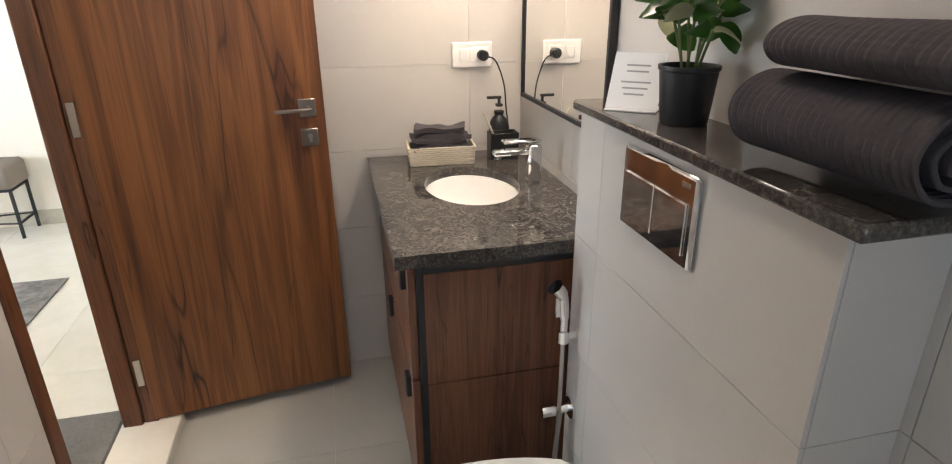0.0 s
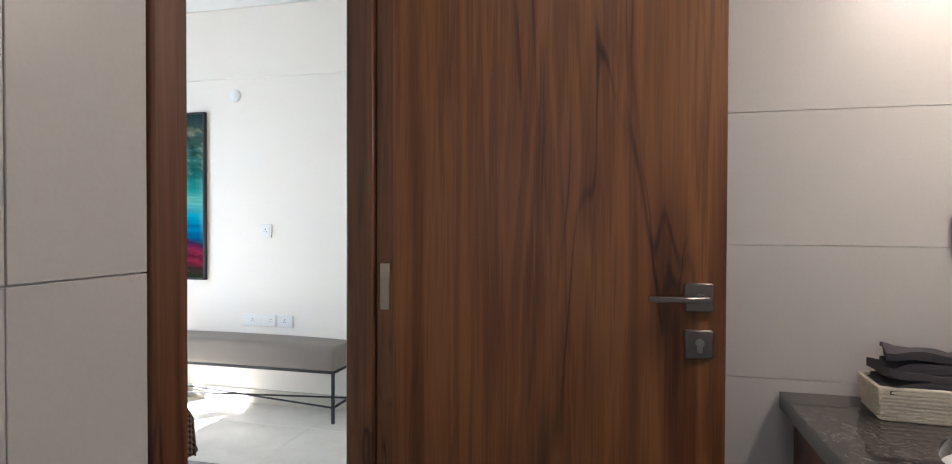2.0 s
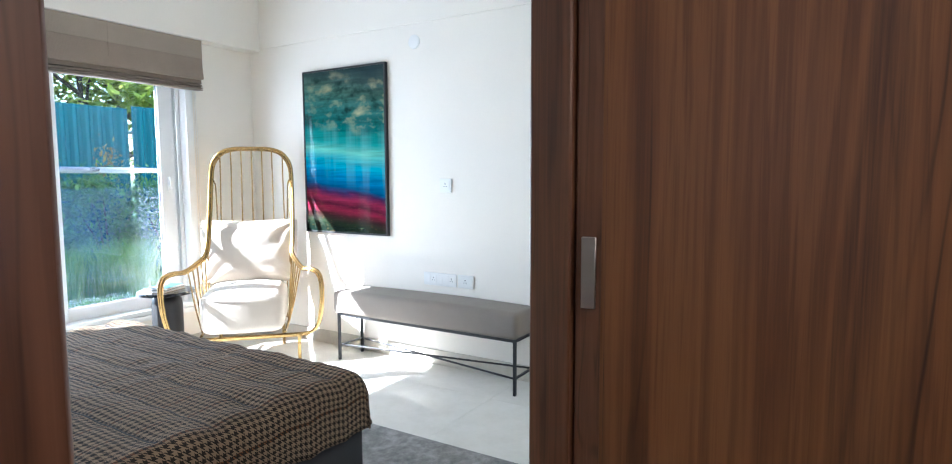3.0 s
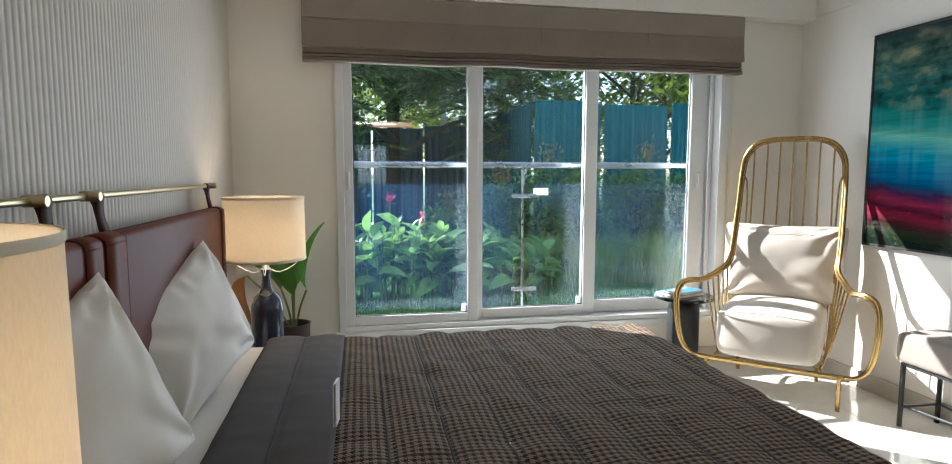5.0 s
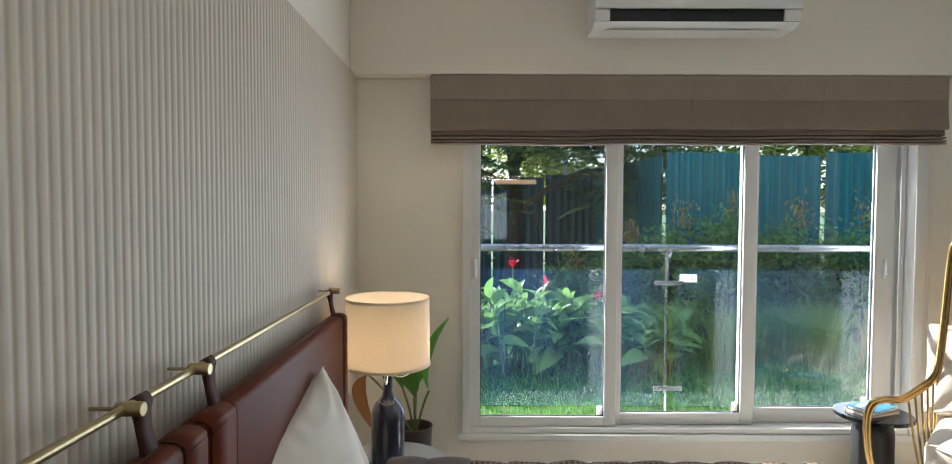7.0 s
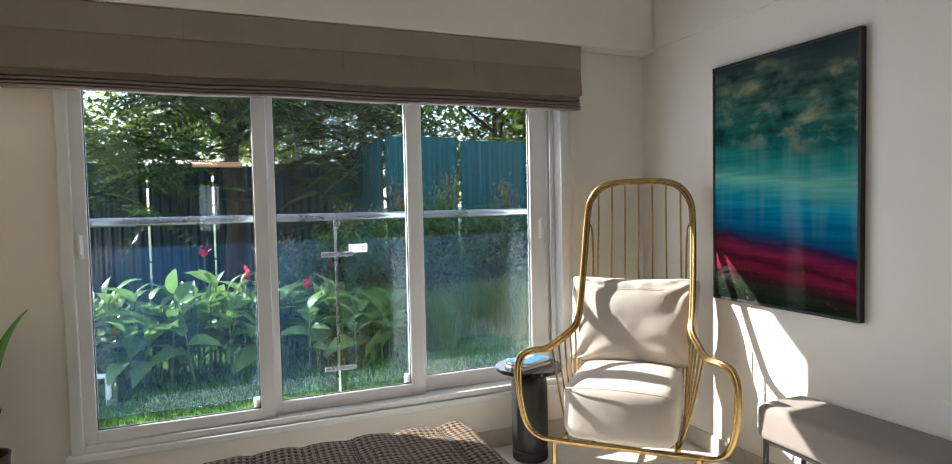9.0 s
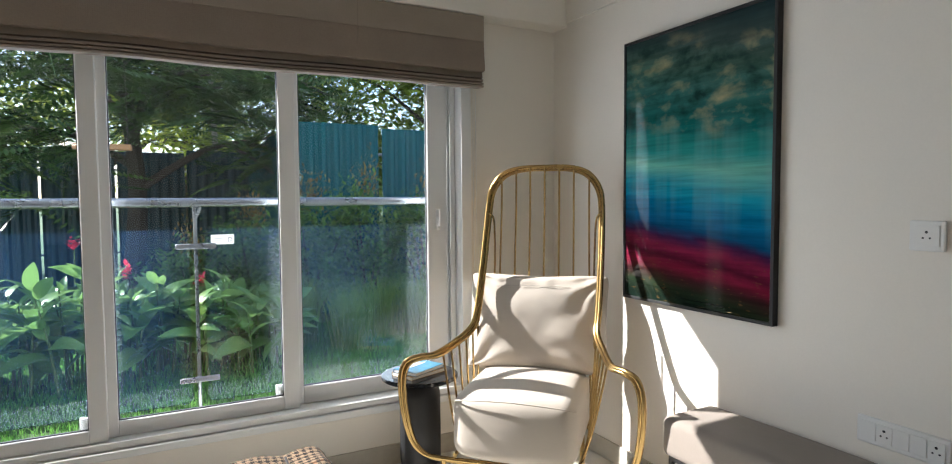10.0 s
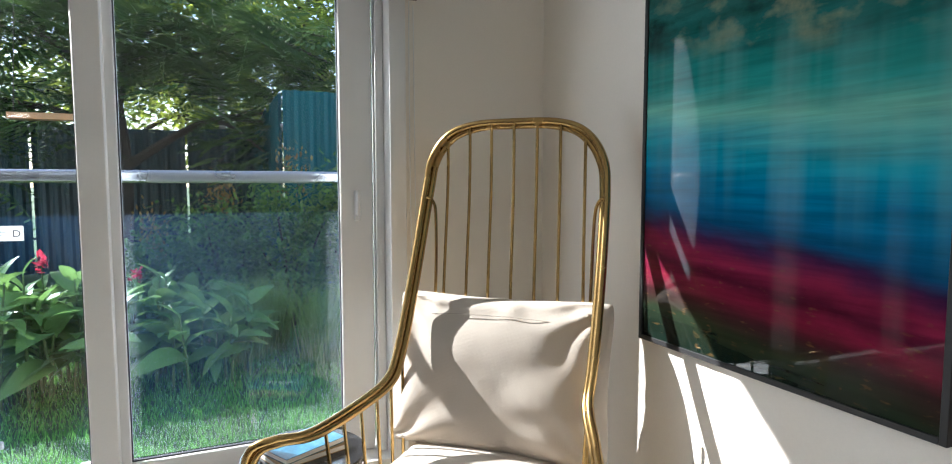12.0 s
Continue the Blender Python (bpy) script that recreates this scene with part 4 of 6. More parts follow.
# bench
bench = thing("bench", pose(0, 0, 0), "long taupe upholstered bench on a thin black steel frame", "bench")
bm = boxes((3.275, -2.525, 0.328, 3.545, -1.115, 0.482), bev=0.03)
bmesh.ops.subdivide_edges(bm, edges=[e for e in bm.edges if e.calc_length() > 0.2], cuts=8, use_grid_fill=True)
for v in bm.verts:
    if v.co.z > 0.44:
        v.co.z += 0.012 * (1 - ((v.co.y + 1.82) / 0.71) ** 2) + 0.003 * noise.noise(v.co * 5)
part("seat", bm, TAUPE, bench)
part("seat_frame", boxes((3.30, -2.505, 0.310, 3.316, -1.135, 0.326), (3.524, -2.505, 0.310, 3.54, -1.135, 0.326), (3.316, -2.505, 0.310, 3.524, -2.489, 0.326), (3.316, -1.151, 0.310, 3.524, -1.135, 0.326)), BLACK, bench)
for x in (3.308, 3.532):
    for y in (-2.497, -1.143):
        part("leg", boxes((x - 0.008, y - 0.008, 0, x + 0.008, y + 0.008, 0.310)), BLACK, bench)
for a, b in (((3.308, -2.497, 0.10), (3.532, -1.143, 0.10)), ((3.532, -2.497, 0.10), (3.308, -1.143, 0.108))):
    bm = bmesh.new()
    tube(bm, [a, b], 0.0065, 6)
    part("cross_brace", bm, BLACK, bench)
for y in (-2.497, -1.143):
    part("end_stretcher", boxes((3.316, y - 0.006, 0.094, 3.524, y + 0.006, 0.106)), BLACK, bench)

# picture
pic = thing("framed_picture", pose(EX - 0.03, -0.9975, 0.842), "large glossy abstract seascape in a thin black frame", "picture")
part("canvas", boxes((0.004, -0.384, 0.010, 0.022, 0.384, 1.163)), ART, pic, "teal, blue and magenta abstract seascape")
part("frame", boxes((0.0, -0.393, 0, 0.0298, -0.380, 1.173), (0.0, 0.380, 0, 0.0298, 0.393, 1.173), (0.0, -0.380, 0, 0.0298, 0.380, 0.013), (0.0, -0.380, 1.160, 0.0298, 0.380, 1.173), bev=0.001), BLACK, pic)


# switches and sockets
def socket_plate(name, y0, y1, z0, z1, kinds, lab):
    t = thing(name, pose(EX - 0.012, 0, 0), lab, "socket" if "socket" in name else "switch")
    part("plate", boxes((0.0, y0, z0, 0.0118, y1, z1), bev=0.003), PLASTIC, t)
    n_ = len(kinds)
    for q, kd in enumerate(kinds):
        ya, yb = y0 + 0.012 + (y1 - y0 - 0.024) * q / n_, y0 + 0.012 + (y1 - y0 - 0.024) * (q + 1) / n_
        part("module", boxes((-0.0025, ya + 0.001, z0 + 0.014, 0.0005, yb - 0.001, z1 - 0.014), bev=0.001), PLASTIC, t)
        if kd == "s":
            yc, zc = (ya + yb) / 2, (z0 + z1) / 2
            bm = bmesh.new()
            for dy, dz, r in ((0, 0.011, 0.0042), (-0.009, -0.006, 0.003), (0.009, -0.006, 0.003)):
                tube(bm, [(-0.0032, yc + dy, zc + dz), (-0.001, yc + dy, zc + dz)], r, 10)
            part("pin_holes", bm, BLACK, t)


socket_plate("wall_socket", -1.908, -1.816, 1.146, 1.234, ("s",), "white three-pin socket on the wall")
socket_plate("wall_socket", -1.94, -1.682, 0.534, 0.618, ("s", "m", "m", "s", "m"), "wide white socket plate above the bench")
socket_plate("wall_socket", -2.068, -1.953, 0.534, 0.618, ("s",), "white square socket plate above the bench")
bm = bmesh.new()
lathe(bm, ((0, 0), (0.045, 0), (0.045, 0.006), (0.04, 0.009), (0, 0.009)), 24)
cover = solid("junction_cover", bm, PLASTIC, "round white junction cover high on the wall", "wall cover")
cover.matrix_world = pose(EX - 0.001, -1.62, 2.12, 0, -90, 0)

# rug under the bed
solid("rug", boxes((1.55, -3.00, 0.001, 2.58, -0.75, 0.010), bev=0.003), RUG, "grey patterned low-pile rug partly under the bed", "rug")
solid("bath_mat", boxes((0.50, -3.645, 0.001, 1.27, -3.22, 0.016), bev=0.006), BATHMAT, "grey tufted bath mat outside the bathroom door", "mat")

# ================= bathroom things =================
# vanity: granite top with an undermounted basin, walnut cabinet
VX0, VX1, VY, VZ = 0.475, BX - 0.004, -4.598, 0.873
BC, RA, RB = (0.985, -4.90), 0.205, 0.150
top = thing("granite_worktop", pose(0, 0, 0), "dark polished granite vanity top with a round basin cut-out", "worktop")
bm = bmesh.new()
N = 48
outer, inner = [], []
for q in range(N):
    a = 2 * math.pi * q / N
    c, s_ = math.cos(a), math.sin(a)
    k = min(((VX1 if c > 0 else VX0) - BC[0]) / c if abs(c) > 1e-6 else 9, ((VY if s_ > 0 else BY0 + 0.004) - BC[1]) / s_ if abs(s_) > 1e-6 else 9)
    outer.append((BC[0] + c * k, BC[1] + s_ * k))
    inner.append((BC[0] + RA * c, BC[1] + RB * s_))
corners = [(VX0, VY), (VX1, VY), (VX0, BY0 + 0.004), (VX1, BY0 + 0.004)]
for cx, cy in corners:
    q = min(range(N), key=lambda w: (outer[w][0] - cx) ** 2 + (outer[w][1] - cy) ** 2)
    outer[q] = (cx, cy)
lev = {}
for nm, pts, z in (("ot", outer, VZ), ("it", inner, VZ), ("ob", outer, VZ - 0.035), ("ib", inner, VZ - 0.035)):
    lev[nm] = [bm.verts.new((x, y, z)) for x, y in pts]
for q in range(N):
    w = (q + 1) % N
    bm.faces.new((lev["ot"][q], lev["ot"][w], lev["it"][w], lev["it"][q]))
    bm.faces.new((lev["ob"][q], lev["ib"][q], lev["ib"][w], lev["ob"][w]))
    bm.faces.new((lev["ot"][q], lev["ob"][q], lev["ob"][w], lev["ot"][w]))
    bm.faces.new((lev["it"][q], lev["it"][w], lev["ib"][w], lev["ib"][q]))
part("slab", bm, GRANITE, top)
basin = thing("wash_basin", pose(BC[0], BC[1], VZ - 0.035), "white oval ceramic undermount wash basin", "basin")
bm = lathe(bmesh.new(), ((1.12, 0.0), (1.0, -0.002), (0.97, -0.02), (0.90, -0.06), (0.74, -0.10), (0.45, -0.125), (0.14, -0.132), (0.0, -0.133)), 48)
bmesh.ops.scale(bm, vec=(RA, RB, 1), verts=bm.verts)
bowl = part("bowl", bm, CERAMIC, basin)
mod = bowl.modifiers.new("thickness", "SOLIDIFY")
mod.thickness = 0.008
part("drain", lathe(bmesh.new(), ((0, -0.126), (0.022, -0.126), (0.026, -0.129), (0.026, -0.133)), 20), CHROME, basin, "chrome drain")
cab = thing("vanity_cabinet", pose(0, 0, 0), "walnut-laminate vanity cabinet with black edging", "cabinet")
cx0, cy1, cz1 = VX0 + 0.025, VY - 0.03, VZ - 0.035
part("end_panel", boxes((cx0, BY0 + 0.01, 0.085, cx0 + 0.018, cy1 - 0.022, 0.485), (cx0, BY0 + 0.01, 0.488, cx0 + 0.018, cy1 - 0.022, cz1 - 0.03), bev=0.001), WALNUT, cab, "walnut end panel with a fine joint")
part("edging", boxes((cx0 - 0.002, cy1 - 0.040, 0.06, cx0 + 0.03, cy1 - 0.021, cz1), (cx0 - 0.002, BY0 + 0.01, cz1 - 0.028, cx0 + 0.03, cy1 - 0.041, cz1), bev=0.001), BLACK, cab, "black edging strip")
part("carcass", boxes((cx0 + 0.019, BY0 + 0.012, 0.085, VX1, cy1 - 0.042, 0.66)), BLACK, cab)
part("kickboard", boxes((cx0 + 0.03, BY0 + 0.012, 0.0, VX1, cy1 - 0.08, 0.084)), BLACK, cab)
for z0, z1 in ((0.085, 0.50), (0.51, cz1 - 0.012)):
    for xa, xb in ((cx0 + 0.003, 0.945), (0.95, VX1 - 0.002)):
        dr = part("drawer_front", boxes((xa, cy1 - 0.02, z0, xb, cy1, z1), bev=0.0015), WALNUT, cab, "walnut drawer front")
        part("handle", boxes((xa + 0.04, cy1, z1 - 0.075, xa + 0.075, cy1 + 0.014, z1 - 0.008), bev=0.002), BLACK, dr, "black tab handle")

# tap
tap = thing("basin_tap", pose(0.965, -5.10, VZ), "chrome single-lever basin mixer tap", "tap")
part("body", boxes((-0.021, -0.021, 0.0, 0.021, 0.021, 0.125), bev=0.006), CHROME, tap)
part("spout", boxes((-0.016, 0.015, 0.092, 0.016, 0.135, 0.112), bev=0.006), CHROME, tap)
part("lever", boxes((-0.018, -0.02, 0.130, 0.018, 0.105, 0.141), bev=0.004), CHROME, tap)
part("aerator", lathe(bmesh.new(), ((0, 0), (0.011, 0), (0.011, 0.012), (0, 0.012)), 16, (0, 0.118, 0.082)), CHROME, tap)

# mirror and lamp
mir = thing("wall_mirror", pose(0, 0, 0), "wall mirror in a slim black frame", "mirror")
MX0, MX1, MZ0, MZ1, MY = 0.615, 1.335, 1.085, 1.885, BY0 + 0.022
part("glass", boxes((MX0 + 0.010, BY0 + 0.004, MZ0 + 0.010, MX1 - 0.010, MY - 0.006, MZ1 - 0.010)), MIRROR, mir, "silvered mirror glass")
part("frame", boxes((MX0, BY0 + 0.001, MZ0, MX0 + 0.014, MY, MZ1), (MX1 - 0.014, BY0 + 0.001, MZ0, MX1, MY, MZ1), (MX0 + 0.014, BY0 + 0.001, MZ0, MX1 - 0.014, MY, MZ0 + 0.014), (MX0 + 0.014, BY0 + 0.001, MZ1 - 0.014, MX1 - 0.014, MY, MZ1), bev=0.001), BLACK, mir)
ml = thing("mirror_light", pose(0, 0, 0), "lit linear LED lamp above the mirror", "wall lamp")
part("housing", boxes((0.665, BY0 + 0.001, 1.972, 1.365, BY0 + 0.10, 1.984), (0.98, BY0 + 0.001, 1.95, 1.05, BY0 + 0.06, 1.971), bev=0.002), STEEL, ml)
part("diffuser", boxes((0.67, BY0 + 0.075, 1.955, 1.36, BY0 + 0.10, 1.9715), bev=0.004), LED, ml, "glowing warm diffuser")

# wall socket with a plug
t = thing("wall_socket", pose(BX - 0.012, 0, 0), "white socket plate with a black plug", "socket")
part("plate", boxes((0, -5.075, 1.187, 0.0118, -4.925, 1.275), bev=0.004), PLASTIC, t)
part("switch_rocker", boxes((-0.004, -4.983, 1.21, 0.001, -4.953, 1.252), bev=0.002), PLASTIC, t)
part("module", boxes((-0.003, -5.055, 1.205, 0.001, -4.990, 1.257), bev=0.002), PLASTIC, t)
plug = thing("plug", pose(BX - 0.016, -5.035, 1.23), "black plug and cable in the socket", "plug")
bm = bmesh.new()
tube(bm, [(0, 0, 0), (-0.03, 0, 0)], 0.019, 16)
box(bm, -0.034, -0.013, -0.016, -0.018, 0.013, 0.016, 0.004)
part("plug_body", bm, RUBBER, plug)
cb = bmesh.new()
tube(cb, spline([(-0.026, -0.012, -0.004), (-0.028, -0.045, -0.02), (-0.03, -0.075, -0.10), (-0.03, -0.085, -0.19), (-0.03, -0.10, -0.30), (-0.02, -0.115, -0.353)], 6), 0.0028, 6)
part("cable", cb, RUBBER, plug)

# basket with folded napkins
bask = thing("basket", pose(1.29, -4.855, VZ, 0, 0, -4), "small cream woven basket on the vanity", "basket")
hw, hd, hh = 0.062, 0.110, 0.062
for q in range(9):
    z = 0.004 + hh * q / 8.5
    k = 1 + 0.06 * q / 8
    bm = bmesh.new()
    pts = []
    loop = [(-hw, -hd), (hw, -hd), (hw, hd), (-hw, hd)]
    for (xa, ya), (xb, yb) in zip(loop, loop[1:] + loop[:1]):
        m_ = 14
        for w in range(m_):
            f = w / m_
            out = 0.0018 * (1 if (w + q) % 2 else -1)
            px, py = (xa + (xb - xa) * f) * k, (ya + (yb - ya) * f) * k
            ln = math.hypot(xb - xa, yb - ya)
            nx_, ny_ = (yb - ya) / ln, -(xb - xa) / ln
            pts.append((px + nx_ * out, py + ny_ * out, z))
    tube(bm, pts, 0.0042, 6, True)
    part("woven_ring", bm, WICKER, bask)
part("basket_floor", boxes((-hw, -hd, 0.0, hw, hd, 0.006)), WICKER, bask)


def folded_cloth(w, d, layers, t_, seed):
    bm = bmesh.new()
    for q in range(layers):
        m_ = 14
        pts = []
        for i in range(m_ + 1):
            u = 2 * i / m_ - 1
            pts.append((u * d / 2, q * t_ + 0.012 * abs(u) ** 3 * (-1 if q < layers - 1 else 0.6) + 0.004 * noise.noise((u * 3, q, seed))))
        lo = [[bm.verts.new((sx * w / 2 * (1 - 0.02 * q), y + 0.008 * noise.noise((sx * 2, q, seed + 4)), z + 0.011 * noise.noise((y * 22, sx * 1.4, q * 0.6 + seed)))) for y, z in pts] for sx in (-1, -0.33, 0.33, 1)]
        hi = [[bm.verts.new((sx * w / 2 * (1 - 0.02 * q), y + 0.008 * noise.noise((sx * 2, q, seed + 4)), z + t_ * 0.86 + 0.012 * noise.noise((y * 22, sx * 1.4, q * 0.6 + seed + 0.4)))) for y, z in pts] for sx in (-1, -0.33, 0.33, 1)]
        for a in range(3):
            for i in range(m_):
                bm.faces.new((lo[a][i], lo[a][i + 1], lo[a + 1][i + 1], lo[a + 1][i]))
                bm.faces.new((hi[a][i], hi[a + 1][i], hi[a + 1][i + 1], hi[a][i + 1]))
        for i in range(m_):
            bm.faces.new((lo[0][i], hi[0][i], hi[0][i + 1], lo[0][i + 1]))
            bm.faces.new((lo[3][i], lo[3][i + 1], hi[3][i + 1], hi[3][i]))
        for a in range(3):
            bm.faces.new((lo[a][0], lo[a + 1][0], hi[a + 1][0], hi[a][0]))
            bm.faces.new((lo[a][-1], hi[a][-1], hi[a + 1][-1], lo[a + 1][-1]))
    return bm


for q, (z, rz, w, d, lay) in enumerate(((0.016, 0, 0.116, 0.196, 2), (0.060, 4, 0.122, 0.205, 2), (0.092, -9, 0.104, 0.178, 2))):
    ob = solid("folded_towel", folded_cloth(w, d, lay, 0.022 if q == 0 else 0.017, q), NAPKIN, "dark grey folded hand towel in a basket", "towel", group="hand towels in the basket")
    ob.matrix_world = pose(1.29, -4.855, VZ + z, 0, 0, -4 + rz)

# soap dispenser and toothbrush holder
so = thing("soap_dispenser", pose(1.35, -5.09, VZ), "matt black soap dispenser with a pump", "soap dispenser")
part("bottle", lathe(bmesh.new(), ((0, 0.0), (0.035, 0.0), (0.038, 0.004), (0.038, 0.095), (0.035, 0.115), (0.027, 0.132), (0.017, 0.141), (0.015, 0.146), (0.018, 0.150), (0.018, 0.160), (0, 0.160)), 28), RUBBER, so)
part("pump", boxes((-0.005, -0.005, 0.178, 0.005, 0.005, 0.206), (-0.007, -0.008, 0.204, 0.007, 0.046, 0.214), (-0.012, -0.012, 0.176, 0.012, 0.012, 0.186), bev=0.002), RUBBER, so)
cup = thing("toothbrush_holder", pose(1.275, -5.085, VZ), "black ribbed toothbrush holder with a bamboo brush", "toothbrush holder")
part("holder", boxes((-0.032, -0.052, 0.0, 0.032, 0.052, 0.006), (-0.032, -0.052, 0.006, -0.027, 0.052, 0.098), (0.027, -0.052, 0.006, 0.032, 0.052, 0.098), (-0.027, -0.052, 0.006, 0.027, -0.047, 0.098), (-0.027, 0.047, 0.006, 0.027, 0.052, 0.098), bev=0.002), RUBBER, cup)
bm = bmesh.new()
for q in range(9):
    box(bm, -0.0335, -0.046 + q * 0.0112, 0.01, -0.0322, -0.042 + q * 0.0112, 0.094)
part("ribs", bm, RUBBER, cup)
bm = bmesh.new()
tube(bm, [(0.0, 0.0, 0.012), (-0.004, 0.075, 0.172)], 0.0042, 8)
part("toothbrush", bm, WICKER, cup, "bamboo toothbrush")

# flush plate
fl = thing("flush_plate", pose(0, HY, 0), "chrome dual flush plate on the tiled wall", "flush plate")
part("plate", boxes((-0.041, 0.0005, 1.024, 0.205, 0.014, 1.182), bev=0.006), CHROME, fl)
part("button", boxes((-0.022, 0.0145, 1.046, 0.078, 0.0175, 1.135), bev=0.0015), CHROME, fl, "large flush button")
part("button", boxes((0.081, 0.0145, 1.046, 0.186, 0.0175, 1.135), bev=0.0015), CHROME, fl, "small flush button")
part("emblem", boxes((-0.022, 0.0143, 1.16, 0.0, 0.0150, 1.168)), STEEL, fl)

# hand shower on its valve
sp = thing("hand_shower", pose(0.405, HY, 0), "chrome bidet hand shower on a hook", "hand shower")
bm = bmesh.new()
tube(bm, spline([(0, 0.035, 0.63), (0, 0.036, 0.70), (0.0, 0.042, 0.755), (0.0, 0.062, 0.785)], 6), [0.011] * 6 + [0.014] * 7 + [0.017] * 5 + [0.022], 12)
part("spray_handle", bm, CHROME, sp)
part("trigger", boxes((-0.006, 0.045, 0.70, 0.006, 0.06, 0.76), bev=0.003), CHROME, sp)
bm = bmesh.new()
tube(bm, [(0, 0.0, 0.645), (0, 0.034, 0.645)], 0.012, 12)
tube(bm, [(0, 0.035, 0.628), (0, 0.035, 0.66)], 0.016, 14)
part("hook", bm, CHROME, sp, "chrome wall hook")
bm = bmesh.new()
tube(bm, [(0, 0.0, 0.42), (0, 0.008, 0.42)], 0.030, 20)
tube(bm, [(0, 0.008, 0.42), (0, 0.055, 0.42)], 0.011, 12)
tube(bm, [(0, 0.05, 0.42), (0, 0.085, 0.42)], 0.017, 12)
part("valve", bm, CHROME, sp, "chrome angle valve")
bm = bmesh.new()
tube(bm, spline([(0, 0.035, 0.63), (-0.012, 0.04, 0.5), (-0.016, 0.045, 0.3), (-0.03, 0.06, 0.12), (-0.02, 0.07, 0.07), (0.0, 0.05, 0.12), (0.0, 0.04, 0.3), (0.0, 0.03, 0.41)], 8), 0.006, 8)
part("hose", bm, STEEL, sp, "ribbed steel hose")

# wall-hung toilet
wc = thing("toilet", pose(0.09, HY, 0), "white wall-hung toilet with its lid down", "toilet")
bm = bmesh.new()
rings = []
for z, w, l0, l1 in ((0.09, 0.10, 0.0, 0.30), (0.16, 0.13, 0.0, 0.40), (0.28, 0.165, 0.0, 0.49), (0.37, 0.178, 0.0, 0.525), (0.385, 0.178, 0.0, 0.528)):
    ring = []
    for q in range(32):
        a = 2 * math.pi * q / 32
        c, s_ = math.cos(a), math.sin(a)
        y = l1 - 0.20 * (1 - max(s_, 0)) if s_ >= 0 else max(0.002, l1 - 0.20 + s_ * (l1 - 0.20) * 1.3)
        ring.append(bm.verts.new((w * math.copysign(abs(c) ** 0.8, c), y, z)))
    rings.append(ring)
for a, b in zip(rings, rings[1:]):
    for q in range(32):
        bm.faces.new((a[q], a[(q + 1) % 32], b[(q + 1) % 32], b[q]))
bm.faces.new(rings[0][::-1]); bm.faces.new(rings[-1])
part("pan", bm, CERAMIC, wc)
bm = bmesh.new()
out = [(0.182 * math.copysign(abs(math.cos(a)) ** 0.8, math.cos(a)), 0.33 + 0.205 * math.sin(a) if math.sin(a) >= 0 else max(0.075, 0.33 + 0.34 * math.sin(a)), 0) for a in (2 * math.pi * q / 40 for q in range(40))]
lo, mi, hi = [[bm.verts.new((x * k, 0.3 + (y - 0.3) * k, z)) for x, y, _ in out] for z, k in ((0.387, 1.0), (0.418, 1.0), (0.428, 0.955))]
for a, b in ((lo, mi), (mi, hi)):
    for q in range(40):
        bm.faces.new((a[q], a[(q + 1) % 40], b[(q + 1) % 40], b[q]))
bm.faces.new(lo[::-1]); bm.faces.new(hi)
part("lid", bm, CERAMIC, wc, "white seat lid")
for x in (-0.075, 0.075):
    part("hinge", boxes((x - 0.02, 0.03, 0.387, x + 0.02, 0.085, 0.41), bev=0.006), CERAMIC, wc)

# ledge: plant, card, rolled towels
LZ = 1.2212
pot = thing("potted_plant", pose(0.170, -5.115, LZ), "small green leafy plant in a black pot", "potted plant")
part("pot", lathe(bmesh.new(), ((0, 0.0), (0.041, 0.0), (0.043, 0.004), (0.051, 0.094), (0.054, 0.096), (0.054, 0.103), (0.049, 0.103), (0.047, 0.094), (0, 0.094)), 32), RUBBER, pot)
DARKLEAF = leafy("dark_green_leaf", (0.012, 0.05, 0.010), (0.05, 0.14, 0.02), 0.3)
PALELEAF = leafy("pale_variegated_leaf", (0.16, 0.20, 0.08), (0.52, 0.48, 0.34), 0.4)
STEM = plain("green_stem", (0.09, 0.12, 0.03), 0.6)


def leaf_mesh(name, l, w, material, curl=0.25, fold=0.25, n_=8, tipw=0.9):
    bm = bmesh.new()
    rows = []
    for i in range(n_ + 1):
        t_ = i / n_
        ww = w / 2 * math.sin(math.pi * min(1, t_ ** 0.75 * 0.985 + 0.01)) ** tipw
        y, z = l * t_, -curl * l * t_ * t_ + 0.08 * l * math.sin(math.pi * t_)
        rows.append([bm.verts.new((s_ * ww, y, z + abs(s_) * fold * ww + 0.02 * w * math.sin(9 * t_ + s_))) for s_ in (-1, -0.5, 0, 0.5, 1)])
    for a, b in zip(rows, rows[1:]):
        for q in range(4):
            bm.faces.new((a[q], a[q + 1], b[q + 1], b[q]))
    return to_mesh(name, bm, material)


